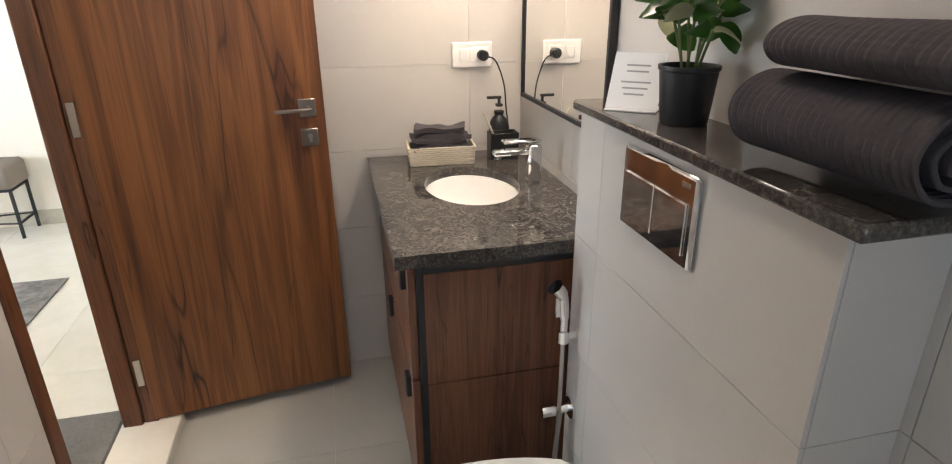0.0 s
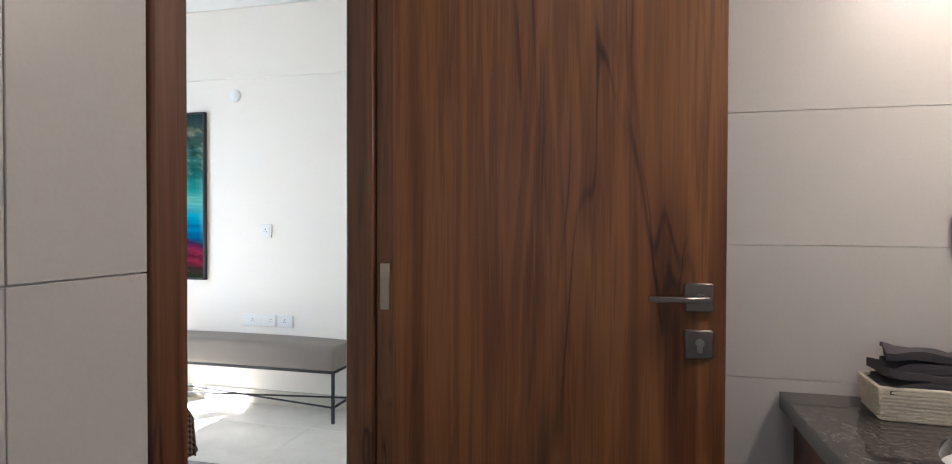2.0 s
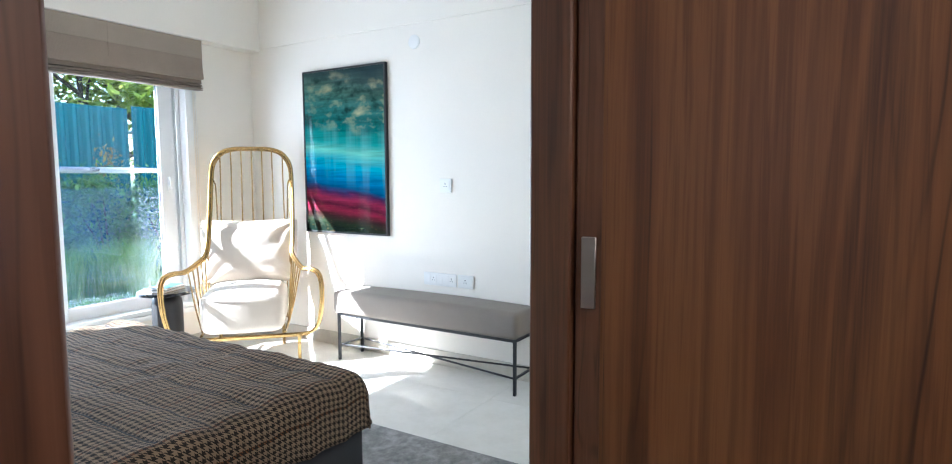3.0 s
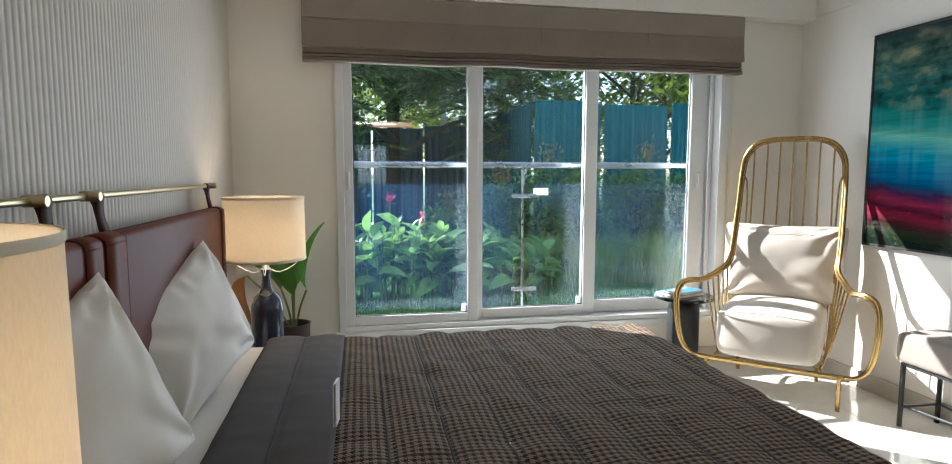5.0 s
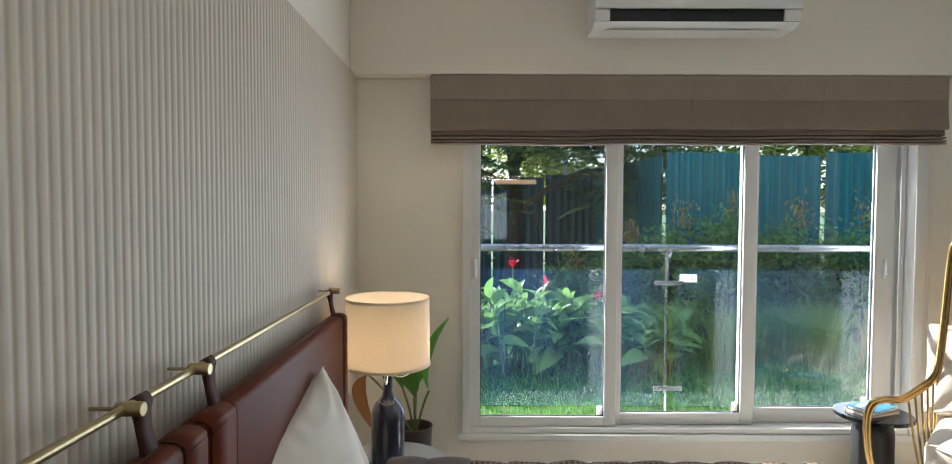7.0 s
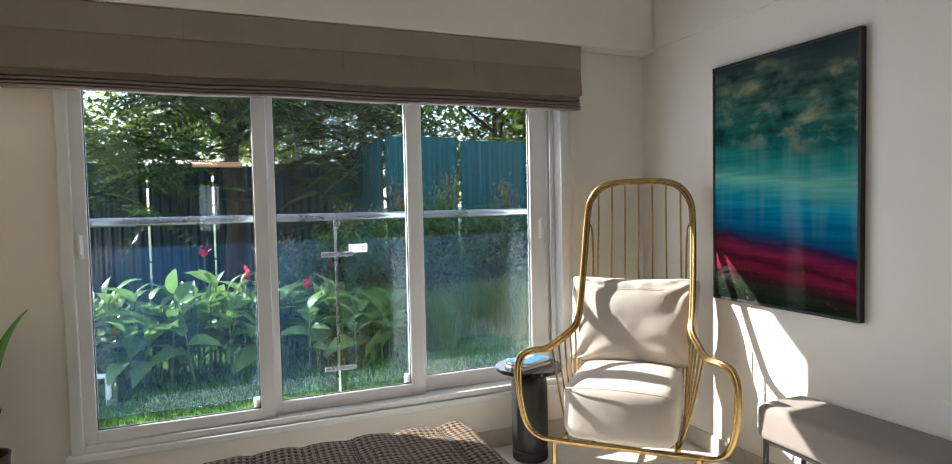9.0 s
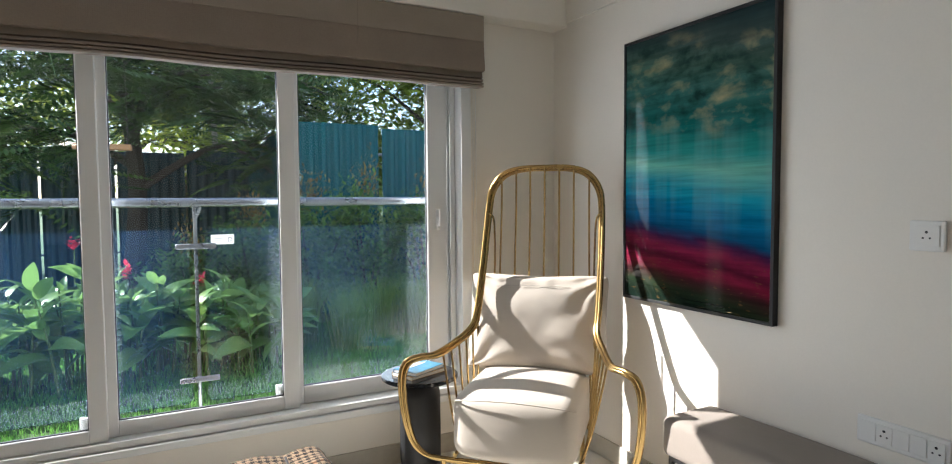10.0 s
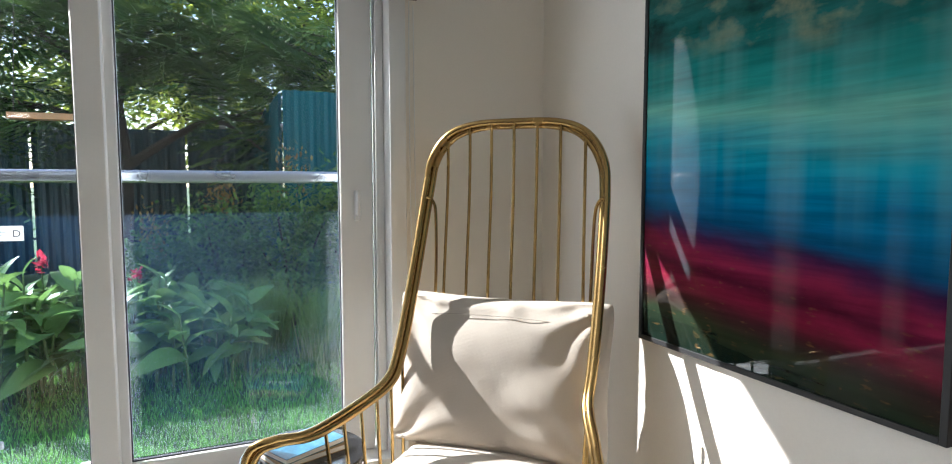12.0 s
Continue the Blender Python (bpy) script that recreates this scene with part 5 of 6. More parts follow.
rnd = random.Random(4)
round_leaf = leaf_mesh("leaf", 0.092, 0.074, DARKLEAF, 0.30, 0.15, 8, 0.5)
pale_leaf = leaf_mesh("leaf", 0.07, 0.045, PALELEAF, 0.3, 0.3, 7, 0.6)
for q in range(7):
    a = q * 0.898 + 0.4
    tip = Vector((0.095 * math.cos(a), 0.045 * math.sin(a), 0.10 + rnd.uniform(0.10, 0.20)))
    bm = bmesh.new()
    tube(bm, spline([(0.012 * math.cos(a), 0.012 * math.sin(a), 0.088), tip * 0.6 + Vector((0, 0, 0.045)), tip], 4), 0.0026, 6)
    part("stem", bm, STEM, pot)
    for w in range(6):
        f = 0.50 + 0.10 * w
        base_ = Vector((tip.x * f, tip.y * f, 0.095 + (tip.z - 0.095) * f))
        yaw = math.degrees(a) - 90 + rnd.uniform(-80, 80)
        ob = part("leaf", pale_leaf if w == 5 or rnd.random() < 0.2 else round_leaf, None, pot)
        ob.matrix_local = pose(*base_, rnd.uniform(-45, 45), rnd.uniform(-40, 40), yaw) @ Matrix.Scale(rnd.uniform(0.55, 0.88), 4)
card = thing("card_stand", pose(0.300, -5.075, LZ, 0, 0, 50), "white printed card in a clear acrylic stand", "card")
cl = part("card", boxes((-0.052, -0.001, 0.004, 0.052, 0.001, 0.125)), PAPER, card)
cl.matrix_local = pose(0, 0, 0, 30)
for q, w in enumerate((0.024, 0.022, 0.03, 0.026, 0.02)):
    b_ = part("text_line", boxes((-w, 0.0011, 0.095 - 0.013 * q - (0.01 if q > 1 else 0), w, 0.0015, 0.0985 - 0.013 * q - (0.01 if q > 1 else 0))), INK, cl)
part("stand", boxes((-0.052, -0.06, 0.0, 0.052, 0.012, 0.003), bev=0.001), PAPER, card, "acrylic foot")


def rolled_towel(w, ry, rz, turns, seed):
    """A towel folded flat and rolled, lying along x, ribbed."""
    bm = bmesh.new()
    n_, m_ = 150, 96
    prev = None
    for i in range(n_ + 1):
        t_ = i / n_
        a = t_ * turns * 2 * math.pi + 1.2
        k = 0.18 + 0.82 * t_
        row = []
        for j in range(m_ + 1):
            x = -w / 2 + w * j / m_
            rib = 0.0017 * math.sin(x * 2 * math.pi / 0.0120)
            r = k + (rib / ry if t_ > 0.6 else 0)
            sag = 0.004 * noise.noise((x * 8, a, seed))
            row.append(bm.verts.new((x + 0.006 * noise.noise((a, seed, 1)), ry * r * math.cos(a) + sag, rz + rz * r * math.sin(a) * (1.0 if math.sin(a) > 0 else 0.96) + sag * 0.5)))
        if prev:
            for j in range(m_):
                bm.faces.new((prev[j], prev[j + 1], row[j + 1], row[j]))
        prev = row
    return bm


for q, (z, w, ry, rz, x, lab) in enumerate(((LZ + 0.006, 0.29, 0.076, 0.060, -0.215, "thick rolled charcoal bath towel on the ledge"), (LZ + 0.125, 0.25, 0.068, 0.036, -0.235, "rolled charcoal towel lying on another towel"))):
    ob = solid("rolled_towel", rolled_towel(w, ry, rz, 3.2, q * 5.0), TOWEL, lab, "towel", group="rolled towels on the ledge")
    mod = ob.modifiers.new("thickness", "SOLIDIFY")
    mod.thickness = 0.006
    ob.matrix_world = pose(x, BY0 + 0.085, z, 0, 0, 2)

# body of the bathroom's added, unseen ceiling lamp
cl = thing("added_ceiling_light", pose(0.1, -4.45, 2.62), "unseen square ceiling light added as fill", "ceiling light")
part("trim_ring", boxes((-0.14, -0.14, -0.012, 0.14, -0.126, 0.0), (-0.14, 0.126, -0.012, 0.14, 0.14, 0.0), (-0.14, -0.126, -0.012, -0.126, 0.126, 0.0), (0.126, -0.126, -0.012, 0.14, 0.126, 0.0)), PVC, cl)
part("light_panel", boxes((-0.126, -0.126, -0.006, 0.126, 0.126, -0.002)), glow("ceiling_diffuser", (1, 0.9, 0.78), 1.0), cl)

# ================= garden =================
GZ = -0.12
LAWN = plain("lawn_soil", (0.045, 0.085, 0.02), 0.9, var=0.45, scale=1.6, fine=60)
BLADE = leafy("grass_blade", (0.06, 0.18, 0.03), (0.19, 0.40, 0.08), 0.5)
REED = leafy("reed_blade", (0.15, 0.24, 0.05), (0.34, 0.42, 0.12), 0.5)
CANNA = leafy("canna_leaf", (0.055, 0.15, 0.04), (0.26, 0.37, 0.10), 0.33, 0.45)
# near crown: its shade is worked into the dark leaf colours
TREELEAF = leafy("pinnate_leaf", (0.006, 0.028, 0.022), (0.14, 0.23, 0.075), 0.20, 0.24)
# far crowns: leaf colours brightened to look lit from behind
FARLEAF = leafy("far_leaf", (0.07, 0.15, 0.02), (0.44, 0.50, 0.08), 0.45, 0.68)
HEDGELEAF = leafy("hedge_leaf", (0.045, 0.12, 0.030), (0.22, 0.35, 0.08), 0.4)
REDLEAF = leafy("red_leaf_tip", (0.22, 0.09, 0.035), (0.38, 0.26, 0.07), 0.4)
PETAL = leafy("red_petal", (0.5, 0.015, 0.04), (0.65, 0.04, 0.08), 0.4)
YELLOWPETAL = leafy("yellow_petal", (0.6, 0.36, 0.02), (0.7, 0.45, 0.05), 0.4)
BARK = plain("brown_bark", (0.055, 0.040, 0.030), 0.9, var=0.35, scale=9, bump=0.8, fine=60, stretch=(1, 1, 0.3))
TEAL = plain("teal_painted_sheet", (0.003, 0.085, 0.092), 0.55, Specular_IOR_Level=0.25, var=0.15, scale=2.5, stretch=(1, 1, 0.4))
# a darker sheet, with the tree's shade also put into its colour
SHADEDSHEET = plain("dark_green_shaded_sheet", (0.010, 0.040, 0.046), 0.5, var=0.25, scale=2.5, stretch=(1, 1, 0.4))
SLAB = stone("pale_sill_stone", (0.12, 0.125, 0.08), (0.19, 0.18, 0.13), (0.27, 0.25, 0.19), 0.9, 14)
PLANK = plain("orange_wood_plank", (0.42, 0.20, 0.08), 0.6, var=0.2, stretch=(0.1, 1, 1))

bm = bmesh.new()
for x0, y0, x1, y1 in ((-400, 0.245, 400, 500), (-400, -400, -2.12, 0.245), (EX + 0.21, -400, 400, 0.245)):
    bm.faces.new([bm.verts.new(p) for p in ((x0, y0, GZ), (x1, y0, GZ), (x1, y1, GZ), (x0, y1, GZ))])
solid("ground", bm, LAWN, "dark soil and lawn of the garden", "ground", "structure")


def pieces(name, verts, faces, material, label, category="", kind="", parent=None):
    me = bpy.data.meshes.new(name)
    me.from_pydata(verts, [], faces)
    me.materials.append(material)
    ob = new(name, me)
    ob.parent = parent
    return tagged(ob, label, category, "", kind)


rng = np.random.default_rng(7)


def blades(x0, x1, y0, y1, count, h, w, lean, clump=None):
    """Narrow upright blades, each a bent strip."""
    if clump is None:
        bx, by = rng.uniform(x0, x1, count), rng.uniform(y0, y1, count)
    else:
        c = rng.integers(0, len(clump), count)
        bx, by = np.array(clump)[c].T + rng.normal(0, 0.07, (2, count))
    a, hh = rng.uniform(0, 6.283, count), h * rng.uniform(0.5, 1.15, count)
    la, ll = rng.uniform(0, 6.283, count), lean * hh * rng.uniform(0.2, 1, count)
    V, F = [], []
    for q in range(count):
        dx, dy = w * math.cos(a[q]), w * math.sin(a[q])
        ex, ey = ll[q] * math.cos(la[q]), ll[q] * math.sin(la[q])
        X, Y, k = bx[q], by[q], len(V)
        V += [(X - dx, Y - dy, GZ), (X + dx, Y + dy, GZ), (X + dx * 0.7 + ex * 0.35, Y + dy * 0.7 + ey * 0.35, GZ + hh[q] * 0.6),
              (X - dx * 0.7 + ex * 0.35, Y - dy * 0.7 + ey * 0.35, GZ + hh[q] * 0.6), (X + ex, Y + ey, GZ + hh[q])]
        F += [(k, k + 1, k + 2, k + 3), (k + 3, k + 2, k + 4)]
    return V, F


V, F = blades(-1.5, 6.5, 0.7, 4.2, 70000, 0.050, 0.0032, 0.8)
pieces("grass", V, F, BLADE, "short green lawn grass", "grass", "stuff")
V, F = blades(0, 0, 0, 0, 5200, 0.62, 0.005, 0.55, [(2.6 + 0.33 * q + 0.1 * math.sin(q * 5), 3.15 + 0.28 * math.sin(q * 2.3)) for q in range(10)])
pieces("reeds", V, F, REED, "tall tufts of ornamental grass", "grass", "stuff")


def leaf_cloud(centers, radius, count, size, ratio=0.45, droop=0.2, clear=True):
    """Small pointed leaves scattered round centers, with gaps."""
    C = np.array(centers)
    V, F = [], []
    c = rng.integers(0, len(C), count)
    off = rng.normal(0, 1, (count, 3)) * np.array(radius) * 0.55
    P = C[c] + off
    A, T = rng.uniform(0, 6.283, count), rng.normal(-droop, 0.45, count)
    S = size * rng.uniform(0.6, 1.25, count)
    for p, a, t, s in zip(P, A, T, S):
        x0, z0 = p[0] + p[1] / 0.906, p[2] - p[1] * 1.0
        if clear and 2.12 < x0 < 2.95 and 0.2 < z0 < 2.0:
            continue
        d = np.array((math.cos(a) * math.cos(t), math.sin(a) * math.cos(t), math.sin(t)))
        n = np.array((-math.sin(a), math.cos(a), 0.25 * math.sin(a * 7)))
        k = len(V)
        V += [tuple(p), tuple(p + d * s * 0.5 + n * s * ratio * 0.5), tuple(p + d * s), tuple(p + d * s * 0.5 - n * s * ratio * 0.5)]
        F.append((k, k + 1, k + 2, k + 3))
    return V, F


def feather_cloud(ends, count, length, spread):
    """Pinnate leaves: a drooping rachis with pairs of narrow leaflets, leaving a gap where the sun comes through to the flower bed."""
    E = np.array(ends)
    V, F = [], []
    c = rng.integers(0, len(E), count)
    P = E[c] + rng.normal(0, 1, (count, 3)) * np.array(spread)
    for p in P:
        x0, z0 = p[0] + p[1] / 0.906, p[2] - p[1] * 1.0
        if 2.12 < x0 < 2.95 and 0.2 < z0 < 2.0:
            continue
        fall = (p[2] - 0.5) / 0.906
        bx, by = p[0] + fall, p[1] - 0.906 * fall
        if -0.3 < bx < 2.6 and 2.0 < by < 3.4 and rng.random() < 0.8:
            continue
        a, L = rng.uniform(0, 6.283), length * rng.uniform(0.6, 1.2)
        d, n = np.array((math.cos(a), math.sin(a), 0)), np.array((-math.sin(a), math.cos(a), rng.uniform(-0.5, 0.5)))
        dr = rng.uniform(0.1, 0.8)
        m_, first = 11, len(V)
        for i in range(m_):
            f = (i + 0.6) / m_
            q = p + d * L * f + np.array((0, 0, -dr * L * f * f))
            V.append(tuple(q))
            V.append(tuple(q + n * L * 0.008))
        for i in range(m_ - 1):
            k = first + 2 * i
            F.append((k, k + 2, k + 3, k + 1))
        for i in range(m_):
            f = (i + 0.6) / m_
            q = np.array(V[first + 2 * i])
            w = L * 0.27 * math.sin(math.pi * (0.18 + 0.78 * f))
            for s in (-1, 1):
                k, tip = len(V), q + n * s * w + d * w * 0.35 + np.array((0, 0, -0.15 * w))
                e = d * L * 0.042
                m = (q + tip) / 2
                V += [tuple(m + e), tuple(tip), tuple(m - e)]
                F.append((first + 2 * i + (s > 0), k, k + 1, k + 2))
    return V, F


def limbs(base, height, r0, forks, seed, lean=(0, 0), low=0.35, reach=2.2):
    """A tapered trunk and its limbs; returns the mesh and the limb ends."""
    rr = random.Random(seed)
    bm, ends = bmesh.new(), []
    top = Vector((base[0] + lean[0], base[1] + lean[1], GZ + height))
    pts = spline([Vector((*base, GZ - 0.05)), Vector((base[0] + lean[0] * 0.2 + 0.1, base[1], GZ + height * 0.35)), Vector((base[0] + lean[0] * 0.6 - 0.05, base[1] + lean[1] * 0.5, GZ + height * 0.7)), top], 5)
    tube(bm, pts, [r0 * (1 - 0.8 * q / (len(pts) - 1)) for q in range(len(pts))], 9)
    for q in range(forks):
        f = low + (1 - low) * q / forks
        s = pts[int(f * (len(pts) - 1))]
        a = q * 2.4 + rr.uniform(-0.5, 0.5)
        l = reach * rr.uniform(0.6, 1.2)
        e = s + Vector((math.cos(a) * l, math.sin(a) * l * 0.8, rr.uniform(0.0, 0.55) * l))
        m = (s + e) / 2 + Vector((0, 0, 0.18 * l))
        lp = spline([s, m, e], 5)
        tube(bm, lp, [r0 * 0.42 * (1 - 0.85 * w / (len(lp) - 1)) for w in range(len(lp))], 6)
        ends += [m, e, (m + e) / 2 + Vector((0, 0, -0.15))]
        for w in range(2):
            a2 = a + rr.uniform(-1.1, 1.1)
            e2 = m + Vector((math.cos(a2), math.sin(a2), rr.uniform(-0.35, 0.4))) * l * 0.6
            tube(bm, [m, (m + e2) / 2 + Vector((0, 0, 0.05)), e2], [r0 * 0.2, r0 * 0.13, r0 * 0.06], 5)
            ends += [e2, (m + e2) / 2]
    return bm, ends


# the feathery tree before the fence
t = thing("tree", pose(0, 0, 0), "spreading tree with drooping feathery green leaves, darkened as in shade", "tree")
bm, ends = limbs((1.2, 7.3), 4.6, 0.17, 11, 3, (0.1, -0.3), 0.36, 2.6)
part("trunk", bm, BARK, t)
ends = [e for e in ends if e.z > 1.35 and e.x > -1.4] + [Vector(p) for p in ((-0.2, 5.2, 2.3), (0.3, 5.4, 2.9), (1.3, 5.2, 3.0), (2.2, 5.6, 2.6), (2.6, 6.2, 3.2), (0.2, 4.9, 1.8), (1.9, 5.1, 3.6), (0.7, 5.6, 2.0), (3.0, 6.6, 2.5), (0.9, 4.8, 2.7)) for _ in range(3)]
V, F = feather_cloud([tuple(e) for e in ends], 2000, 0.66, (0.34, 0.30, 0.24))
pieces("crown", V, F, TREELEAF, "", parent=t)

# trees beyond the fence
for q, (x, y, h, r0, sd) in enumerate(((-4.5, 12.5, 6.5, 0.16, 11), (0.2, 13.5, 7.5, 0.18, 12), (4.2, 12.0, 6.0, 0.14, 13), (8.5, 11.5, 6.5, 0.16, 14), (2.2, 16.5, 8.0, 0.2, 15), (-8.5, 15.0, 8.5, 0.2, 16), (12.5, 13.0, 7.0, 0.18, 17), (6.5, 9.0, 4.8, 0.10, 18), (-7.6, 10.2, 4.6, 0.13, 19), (-11.0, 12.2, 5.6, 0.15, 20), (-4.6, 10.4, 4.2, 0.12, 22))):
    t = thing("tree", pose(0, 0, 0), "sunlit yellow-green tree beyond the fence", "tree", "trees beyond the fence")
    bm, ends = limbs((x, y), h, r0, 9, sd, (0.3, 0.1), 0.3, 2.4)
    part("trunk", bm, BARK, t)
    ends = [(e.x, e.y, e.z) for e in ends if e.z > 1.2]
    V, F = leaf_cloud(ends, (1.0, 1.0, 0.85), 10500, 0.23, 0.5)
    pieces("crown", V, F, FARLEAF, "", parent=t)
t = thing("thin_tree", pose(0, 0, 0), "tall thin pale tree trunk beyond the fence", "tree")
bm = bmesh.new()
tube(bm, spline([(2.55, 10.2, GZ), (2.6, 10.2, 2.5), (2.52, 10.25, 5.0), (2.6, 10.3, 8.0)], 5), [0.07 - 0.003 * q for q in range(16)], 8)
part("trunk", bm, plain("pale_bark", (0.34, 0.30, 0.25), 0.8, var=0.25, bump=0.4, fine=50), t)

# corrugated fence
def fence_run(name, ax, ay, bx, by, top, label, paint=TEAL):
    fence = thing(name, pose(0, 0, 0), label, "fence")
    L = math.hypot(bx - ax, by - ay)
    n_ = max(1, round(L / 1.06))
    ux, uy = (bx - ax) / L, (by - ay) / L
    w = L / n_ - 0.035
    bm = bmesh.new()
    prof, steps = [], int(w / 0.038)
    for q in range(steps + 1):
        prof.append((w * q / steps, 0.020 if q % 4 in (1, 2) else -0.020))
    for (xa, ya), (xb, yb) in zip(prof, prof[1:]):
        bm.faces.new([bm.verts.new(p) for p in ((xa, ya, GZ), (xb, yb, GZ), (xb, yb, top), (xa, ya, top))])
    bmesh.ops.remove_doubles(bm, verts=bm.verts, dist=1e-4)
    me = to_mesh("sheet", bm, paint)
    for q in range(n_):
        ob = part("sheet", me, None, fence)
        s = L * q / n_ + 0.017
        ob.matrix_local = pose(ax + ux * s, ay + uy * s, rnd.uniform(-0.03, 0.03), 0, 0, math.degrees(math.atan2(uy, ux)))
    nx_, ny_ = -uy, ux
    if nx_ * 1 + ny_ * 5 < 0:
        nx_, ny_ = -nx_, -ny_
    for z in (0.45, top - 0.35):
        bm = bmesh.new()
        tube(bm, [(ax + nx_ * 0.05, ay + ny_ * 0.05, z), (bx + nx_ * 0.05, by + ny_ * 0.05, z)], 0.02, 6)
        part("rail", bm, STEEL, fence)


fence_run("metal_fence", -13, 9.2, 3.1, 9.2, 2.2, "dark green corrugated sheet-metal garden fence, tree shade in its colour", SHADEDSHEET)
fence_run("metal_fence", 3.1, 9.2, 3.1, 4.75, 2.25, "teal corrugated sheet-metal fence running away")
fence_run("metal_fence", 3.1, 4.7, 13.5, 4.7, 2.25, "teal corrugated sheet-metal fence near the hedge")

# hedge
for q, (x, y, r, h) in enumerate(((2.5, 4.2, 0.45, 1.15), (3.1, 4.05, 0.48, 1.35), (3.75, 4.1, 0.52, 1.5), (4.5, 4.1, 0.52, 1.4), (5.3, 4.05, 0.52, 1.35), (6.1, 4.1, 0.5, 1.3), (1.9, 4.5, 0.35, 0.8))):
    t = thing("shrub", pose(0, 0, 0), "dense dark green shrub with reddish new leaves", "shrub", "shrubs along the fence")
    bm = bmesh.new()
    cs = []
    for w in range(9):
        a = w * 2.4
        e = (x + r * 0.7 * math.cos(a), y + r * 0.5 * math.sin(a), GZ + h * (0.35 + 0.08 * (w % 8)))
        tube(bm, [(x, y, GZ), ((x + e[0]) / 2, (y + e[1]) / 2, e[2] * 0.6), e], [0.018, 0.012, 0.004], 5)
        cs.append(e)
    part("branches", bm, BARK, t)
    V, F = leaf_cloud(cs, (0.26, 0.22, 0.24), 3600, 0.085, 0.42, -0.2, False)
    pieces("foliage", V, F, HEDGELEAF, "", parent=t)
    V, F = leaf_cloud([(x + 0.25 * math.sin(w * 3.1) * r * 2, y - 0.1, GZ + h + 0.14 + 0.08 * math.sin(w * 2.3)) for w in range(9)], (0.11, 0.08, 0.22), 170, 0.06, 0.4, -0.8, False)
    pieces("new_shoots", V, F, REDLEAF, "", parent=t)

# canna bed
big_leaf = leaf_mesh("leaf", 0.34, 0.155, CANNA, 0.42, 0.22, 9, 0.8)
mid_leaf = leaf_mesh("leaf", 0.26, 0.11, CANNA, 0.2, 0.3, 9, 0.8)


def canna(x, y, h, seed, petals=None):
    rr = random.Random(seed)
    t = thing("canna_plant", pose(x, y, GZ, 0, 0, rr.uniform(0, 360)), "broad-leaved green canna plant in the flower bed", "plant", "canna plants")
    n_ = rr.choice((2, 3, 3))
    for s in range(n_):
        ox, oy = rr.uniform(-0.10, 0.10), rr.uniform(-0.10, 0.10)
        hh = h * rr.uniform(0.78, 1.0)
        tilt = (rr.uniform(-0.1, 0.1), rr.uniform(-0.1, 0.1))
        bm = bmesh.new()
        tube(bm, [(ox, oy, -0.02), (ox + tilt[0] * 0.4, oy + tilt[1] * 0.4, hh * 0.5), (ox + tilt[0], oy + tilt[1], hh * 0.95)], [0.012, 0.010, 0.005], 6)
        part("stem", bm, STEM, t)
        for q in range(7):
            f = 0.36 + 0.094 * q
            ob = part("leaf", big_leaf if q < 5 else mid_leaf, None, t)
            k = rr.uniform(0.55, 1.12)
            ob.matrix_local = pose(ox + tilt[0] * f, oy + tilt[1] * f, hh * f, 58 - 46 * rr.random() - 20 * (q < 2) + 18 * (q == 6), rr.uniform(-28, 28), q * 137 + rr.uniform(-25, 25)) @ Matrix.Scale(k, 4)
    if petals:
        bm = bmesh.new()
        tube(bm, [(0, 0, h * 0.8), (0.01, 0, h + 0.16)], 0.004, 5)
        part("flower_stalk", bm, STEM, t)
        V, F = leaf_cloud([(0.01, 0, h + 0.13), (0.01, 0, h + 0.16), (0.0, 0.01, h + 0.11)], (0.022, 0.022, 0.026), 30, 0.052, 0.7, -0.5, False)
        pieces("flower", V, F, petals, "", parent=t)


rc = random.Random(21)
for q in range(58):
    x = -2.1 + 4.7 * (q + rc.uniform(-0.25, 0.25)) / 57
    y = 2.5 + 0.75 * (q % 4) / 3 + rc.uniform(-0.1, 0.15)
    canna(x, y, rc.uniform(0.66, 0.90) if x < 2.0 else rc.uniform(0.5, 0.7), q)
for x, y, h, petals in ((1.0, 2.82, 0.96, PETAL), (1.9, 3.0, 0.60, PETAL), (1.35, 2.95, 0.72, PETAL), (0.27, 2.8, 0.58, YELLOWPETAL), (0.35, 2.62, 0.36, YELLOWPETAL)):
    canna(x, y, h, int(x * 100), petals)

# small things in the garden
hp = thing("hanging_plank", pose(1.12, 4.3, 1.83, 0, 0, -4), "orange wooden plank hung in the tree", "plank")
part("board", boxes((-0.25, -0.07, 0, 0.25, 0.07, 0.055), bev=0.004), PLANK, hp)
bm = bmesh.new()
for s in (-0.22, 0.22):
    tube(bm, [(s, 0, 0.03), (s * 0.9, 0.1, 1.2)], 0.004, 5)
part("ropes", bm, BARK, hp)
pv = thing("water_pipe", pose(0.23, 2.26, GZ), "white plastic water pipe with an elbow", "pipe")
bm = bmesh.new()
tube(bm, spline([(0.09, 0, 0.0), (0.09, 0, 0.19), (0.085, 0, 0.215), (0.06, 0, 0.225), (-0.05, 0, 0.225)], 5), 0.021, 10)
part("pipe", bm, PVC, pv)
part("tap_handle", boxes((0.10, -0.02, 0.03, 0.135, 0.02, 0.06), bev=0.006), SEA, pv, "blue tap handle")

